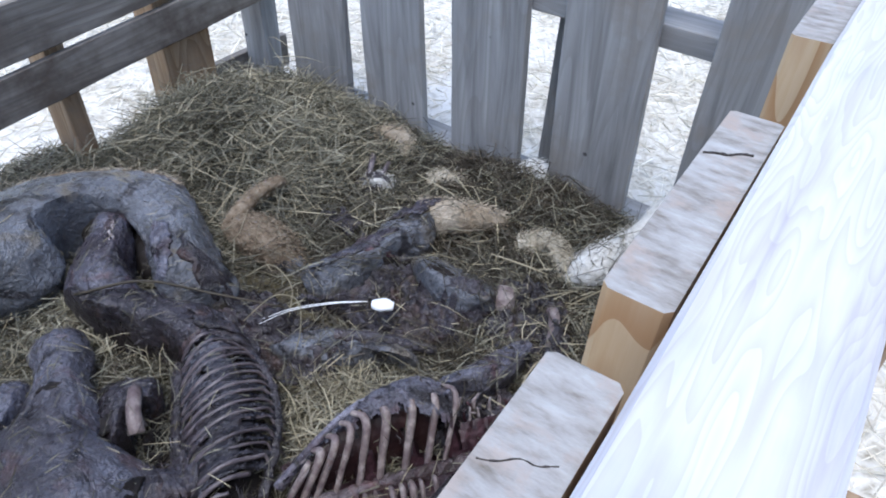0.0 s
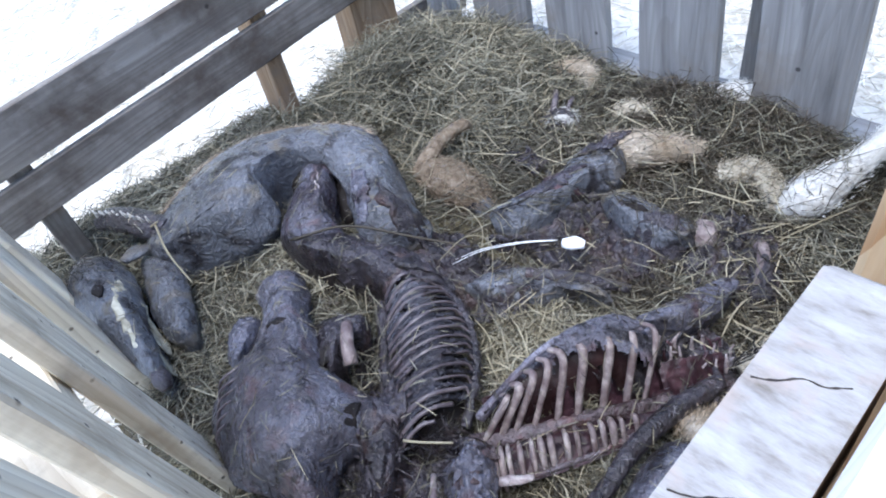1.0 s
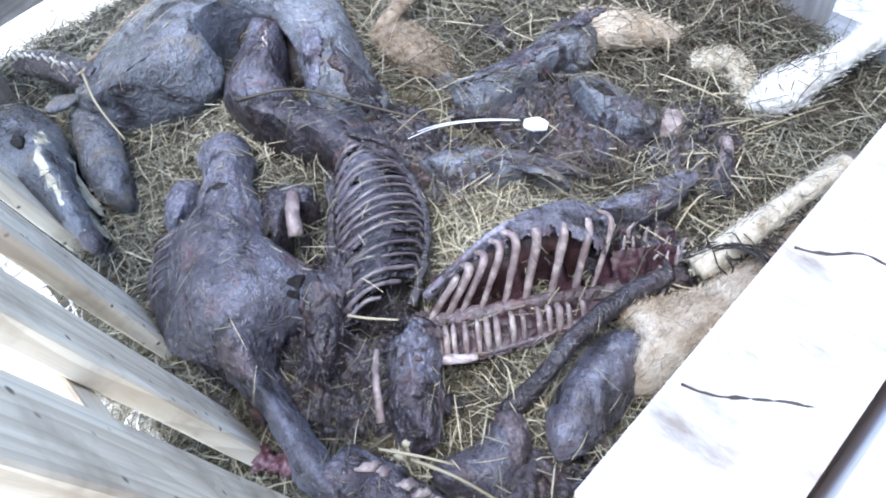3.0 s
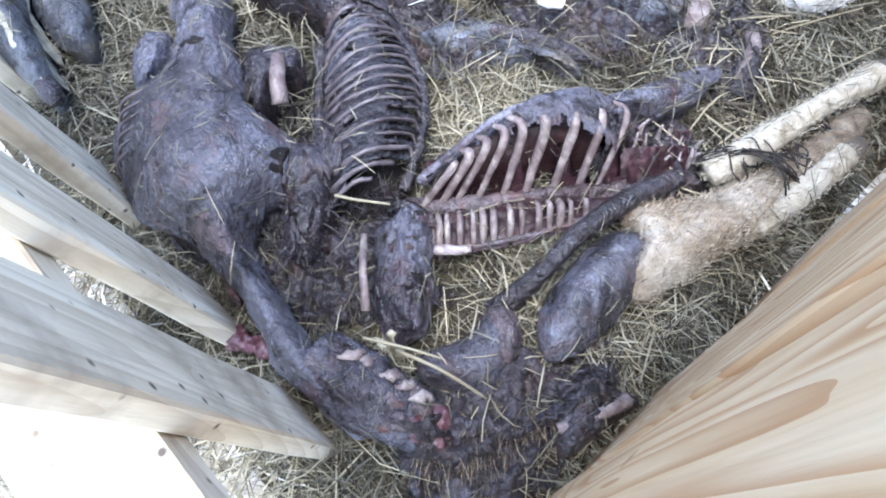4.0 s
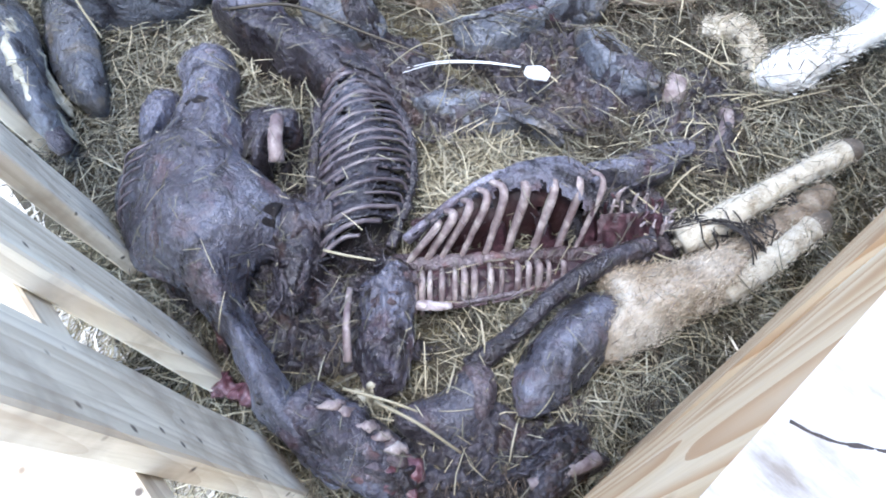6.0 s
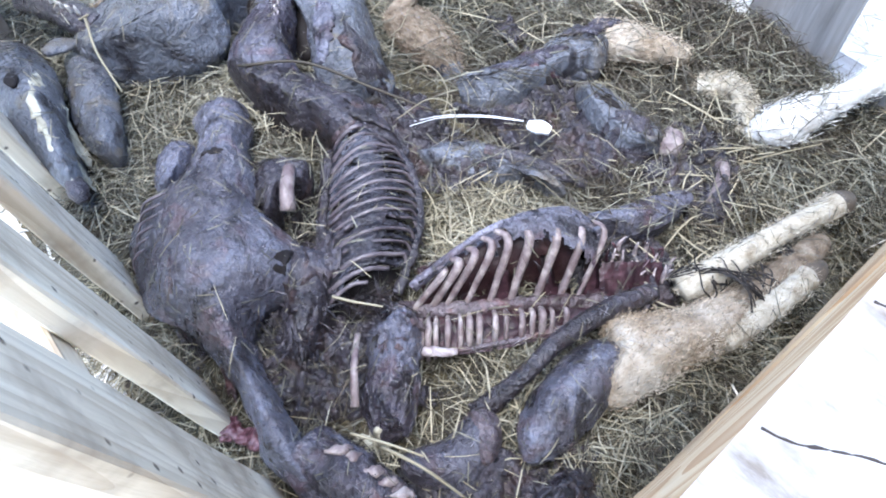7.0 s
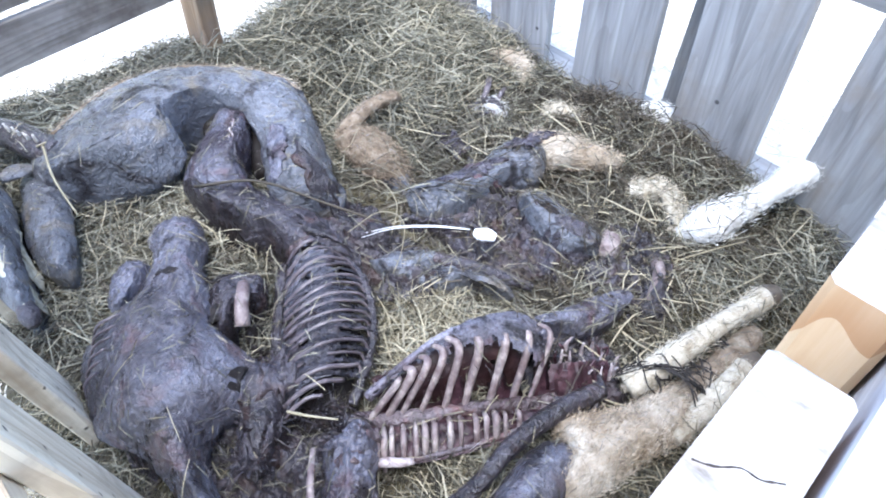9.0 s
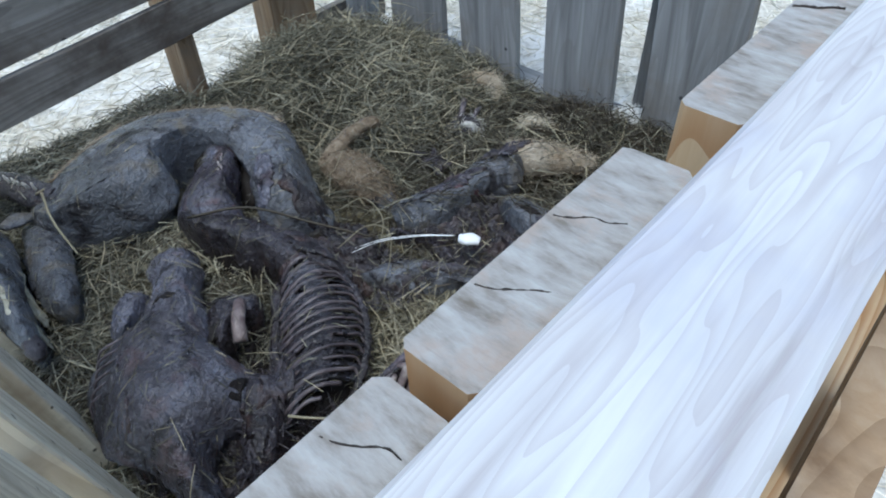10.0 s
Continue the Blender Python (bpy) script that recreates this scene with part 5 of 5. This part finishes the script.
def dark_fill(cx, cy, rx, ry, level, parent, seed, material=HIDE_DARK):
    """Matted dark tissue, or near-black painted shade, filling the gap between bodies, fading into the straw at its
    edge.
    """
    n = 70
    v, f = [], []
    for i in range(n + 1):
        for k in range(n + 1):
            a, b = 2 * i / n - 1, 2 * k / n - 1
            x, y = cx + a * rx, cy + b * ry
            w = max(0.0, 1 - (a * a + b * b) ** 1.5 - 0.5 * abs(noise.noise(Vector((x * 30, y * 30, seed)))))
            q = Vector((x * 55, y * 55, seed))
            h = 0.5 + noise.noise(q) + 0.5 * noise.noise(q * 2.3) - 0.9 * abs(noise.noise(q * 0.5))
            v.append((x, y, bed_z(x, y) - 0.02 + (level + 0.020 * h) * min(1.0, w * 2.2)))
    for i in range(n):
        for k in range(n):
            p = i * (n + 1) + k
            f.append((p, p + n + 1, p + n + 2, p + 1))
    return tagged(raw("matted_tissue", v, f, material, parent, smooth=True), "dark fill on straw, matted dried tissue and painted gap shade", kind="stuff")


dark_fill(-0.50, 0.105, 0.15, 0.13, 0.036, purple, 1.0)
# the next two fills are no tissue: near-black paints the gaps' shade
dark_fill(-0.56, 0.20, 0.10, 0.08, 0.035, black, 2.0, SHADE_AND_EYE_BLACK)
dark_fill(-0.68, 0.215, 0.12, 0.07, 0.032, purple, 3.0, SHADE_AND_EYE_BLACK)
dark_fill(-0.31, 0.53, 0.12, 0.10, 0.050, ribbed, 4.0)
dark_fill(-0.58, 0.68, 0.17, 0.12, 0.042, back, 5.0)
dark_fill(-0.76, 0.46, 0.14, 0.09, 0.036, black, 6.0)
dark_fill(-0.17, 0.10, 0.11, 0.15, 0.045, corner, 7.0)
dark_fill(-0.37, 0.78, 0.10, 0.12, 0.036, ribbed, 8.0)
lumps(160, (-0.75, -0.30, 0.60, 1.1), 0.007, HIDE_DARK, back, 4, 0.075)


def litter(name, count, area, length, width, material, label, seed, top=9.0, bend=0.9, stand=0.12):
    """Bits lying on the hides below them."""
    rng = np.random.default_rng(seed)
    cen, dirs = [], []
    while count:
        count -= 1
        x, y = rng.uniform(area[0], area[1]), rng.uniform(area[2], area[3])
        hit, nor, _, _ = OVER.ray_cast(Vector((x, y, 0.6)), Vector((0, 0, -1)))
        if hit is None or nor.z < 0.15 or hit.z > top:
            continue
        d = Vector(rng.normal(size=3))
        d = (d - nor * d.dot(nor)).normalized() + nor * float(rng.normal() * stand)
        cen.append(hit + nor * 0.0015)
        dirs.append(d.normalized())
    n = len(cen)
    ln = length * rng.uniform(0.3, 1.6, n)
    v, f = blades(np.array(cen), np.array(dirs), ln, width * rng.uniform(0.6, 1.4, n), rng.normal(size=n) * bend * 0.3, rng)
    return tagged(raw(name, v, f, material), label, "straw", kind="stuff")


litter("straw_bits", 2600, (-1.35, -0.08, -0.03, 1.05), 0.030, 0.0011, STRAW, "bits of straw scattered over the hides", 21)
litter("straw_bits", 420, (-1.35, -0.08, -0.03, 1.05), 0.038, 0.0011, STRAW_PALE, "pale bits of straw scattered over the hides", 22)
litter("straw_bits", 1300, (-0.85, -0.25, 0.48, 1.05), 0.065, 0.0015, STRAW_DARK, "damp straw tangled over the limbs", 25, 9.0, 1.5, 0.25)
litter("straw_bits", 900, (-0.85, -0.25, 0.48, 1.05), 0.065, 0.0014, STRAW, "dry straw tangled over the limbs", 26, 9.0, 1.5, 0.25)
litter("hair_strands", 2600, (-1.35, -0.08, -0.03, 1.05), 0.024, 0.0006, FUR_DARK, "loose dark hair stuck to the hides", 23, 9.0, 1.5, 0.3)
litter("hair_strands", 6000, (-1.35, -0.08, -0.03, 1.05), 0.018, 0.0005, HAIR_GREY, "fine grey hair on the hides", 27, 9.0, 1.0, 0.15)
litter("dried_shreds", 2600, (-0.62, -0.44, 0.02, 0.22), 0.04, 0.0028, HIDE_DARK, "dark dried shreds between the carcasses", 24, 0.105, 2.0, 0.7)

def scatter(name, count, area, length, width, material, label, seed, lift=0.012, keep=None, tilt=0.28):
    rng = np.random.default_rng(seed)
    x = rng.uniform(area[0], area[1], count)
    y = rng.uniform(area[2], area[3], count)
    if keep:
        ok = np.array([keep(a, b) > rng.random() for a, b in zip(x, y)])
        x, y = x[ok], y[ok]
    n = len(x)
    z = np.array([max(bed_z(a, b), -0.025) for a, b in zip(x, y)]) + np.abs(rng.normal(size=n)) * lift
    ang = rng.uniform(0, 2 * math.pi, n)
    d = np.stack([np.cos(ang), np.sin(ang), rng.normal(size=n) * tilt], 1)
    d /= np.linalg.norm(d, axis=1, keepdims=True)
    ln = length * rng.uniform(0.35, 1.5, n)
    v, f = blades(np.stack([x, y, z], 1), d, ln, width * rng.uniform(0.6, 1.5, n), rng.normal(size=n) * 0.7, rng)
    return tagged(raw(name, v, f, material), label, "straw", kind="stuff")


def patchy(x, y):
    """Dry straw thins out where the bed is wet and dark."""
    wet = math.exp(-((x + 0.76) / 0.16) ** 2 - ((y - 0.47) / 0.12) ** 2) + math.exp(-((x + 0.55) / 0.30) ** 2 - ((y - 0.72) / 0.26) ** 2) + math.exp(-((x + 0.35) / 0.2) ** 2 - ((y - 0.12) / 0.12) ** 2) + math.exp(-((x + 0.5) / 0.25) ** 2 - ((y - 1.08) / 0.1) ** 2)
    return in_bin(x, y) * max(0.12, min(1.0, 1.05 - 0.85 * wet + 0.9 * noise.noise(Vector((x * 7, y * 7, 2)))))


def in_bin(x, y):
    return 1.0 if (-1.60 if y < 0.6 else -1.48) < x < -0.065 and -0.11 < y < 1.22 else 0.0


scatter("straw", 60000, (-1.68, -0.06, -0.12, 1.22), 0.07, 0.0015, STRAW, "dry yellow-brown straw strewn over the bin floor", 1, 0.012, patchy)
scatter("straw", 22000, (-1.68, -0.06, -0.12, 1.22), 0.07, 0.0016, STRAW_DARK, "damp dark straw strewn over the bin floor", 2, 0.010, in_bin)
scatter("straw", 9000, (-1.5, -0.9, 0.5, 1.18), 0.10, 0.0016, STRAW, "heaped dry straw in the bin corner", 3, 0.022, lambda x, y: min(1.0, bed_z(x, y) / 0.1), 0.5)
scatter("straw", 5500, (-1.68, -0.06, -0.12, 1.22), 0.08, 0.0016, STRAW_PALE, "pale dry stalks strewn over the bin floor", 9, 0.016, patchy)
scatter("straw", 900, (-0.58, -0.42, 0.34, 0.50), 0.07, 0.0016, STRAW_PALE, "bright yellow straw between the rib cages", 4, 0.02, None, 0.4)
scatter("straw", 1700, (-0.34, -0.07, 0.05, 0.8), 0.07, 0.0016, STRAW_PALE, "bright yellow straw beside the tan leg", 5, 0.012)
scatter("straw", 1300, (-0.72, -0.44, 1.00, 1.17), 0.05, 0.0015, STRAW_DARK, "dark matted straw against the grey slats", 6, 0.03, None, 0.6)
scatter("straw", 1100, (-0.66, -0.28, 1.0, 1.16), 0.06, 0.0015, STRAW, "dry straw against the grey slats", 7, 0.025, None, 0.6)
scatter("dry_grass", 30000, (-3.4, 0.6, -1.3, 3.2), 0.09, 0.003, GRASS_PALE, "bleached dry grass outside the bin", 8, 0.01, lambda x, y: 1.0 - in_bin(x, y))
scatter("straw", 3200, (-0.85, -0.10, -0.42, -0.07), 0.08, 0.0018, STRAW_PALE, "bright straw spilled outside the slats", 12, 0.012)
scatter("straw", 700, (-1.6, -1.45, -0.1, 1.1), 0.08, 0.0018, STRAW, "dry straw spilled outside the low pallet", 13, 0.012)
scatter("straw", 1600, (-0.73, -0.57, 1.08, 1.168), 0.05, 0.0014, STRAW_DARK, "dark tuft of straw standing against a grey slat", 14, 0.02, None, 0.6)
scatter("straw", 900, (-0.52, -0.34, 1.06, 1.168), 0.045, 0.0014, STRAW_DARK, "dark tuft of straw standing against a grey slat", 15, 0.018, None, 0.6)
scatter("straw", 2600, (-1.5, -0.85, 0.55, 1.16), 0.09, 0.0015, STRAW_PALE, "pale stalks on the straw heap", 16, 0.03, lambda x, y: min(1.0, bed_z(x, y) / 0.1), 0.45)
scatter("straw", 5200, (-0.78, -0.24, 0.60, 1.165), 0.075, 0.0016, STRAW_DARK, "dark damp straw tangled between the limbs", 17, 0.010, None, 0.25)
scatter("straw", 200, (-0.70, -0.24, 0.60, 1.10), 0.10, 0.0022, STRAW_PALE, "single pale stalks between the limbs", 18, 0.022, None, 0.4)
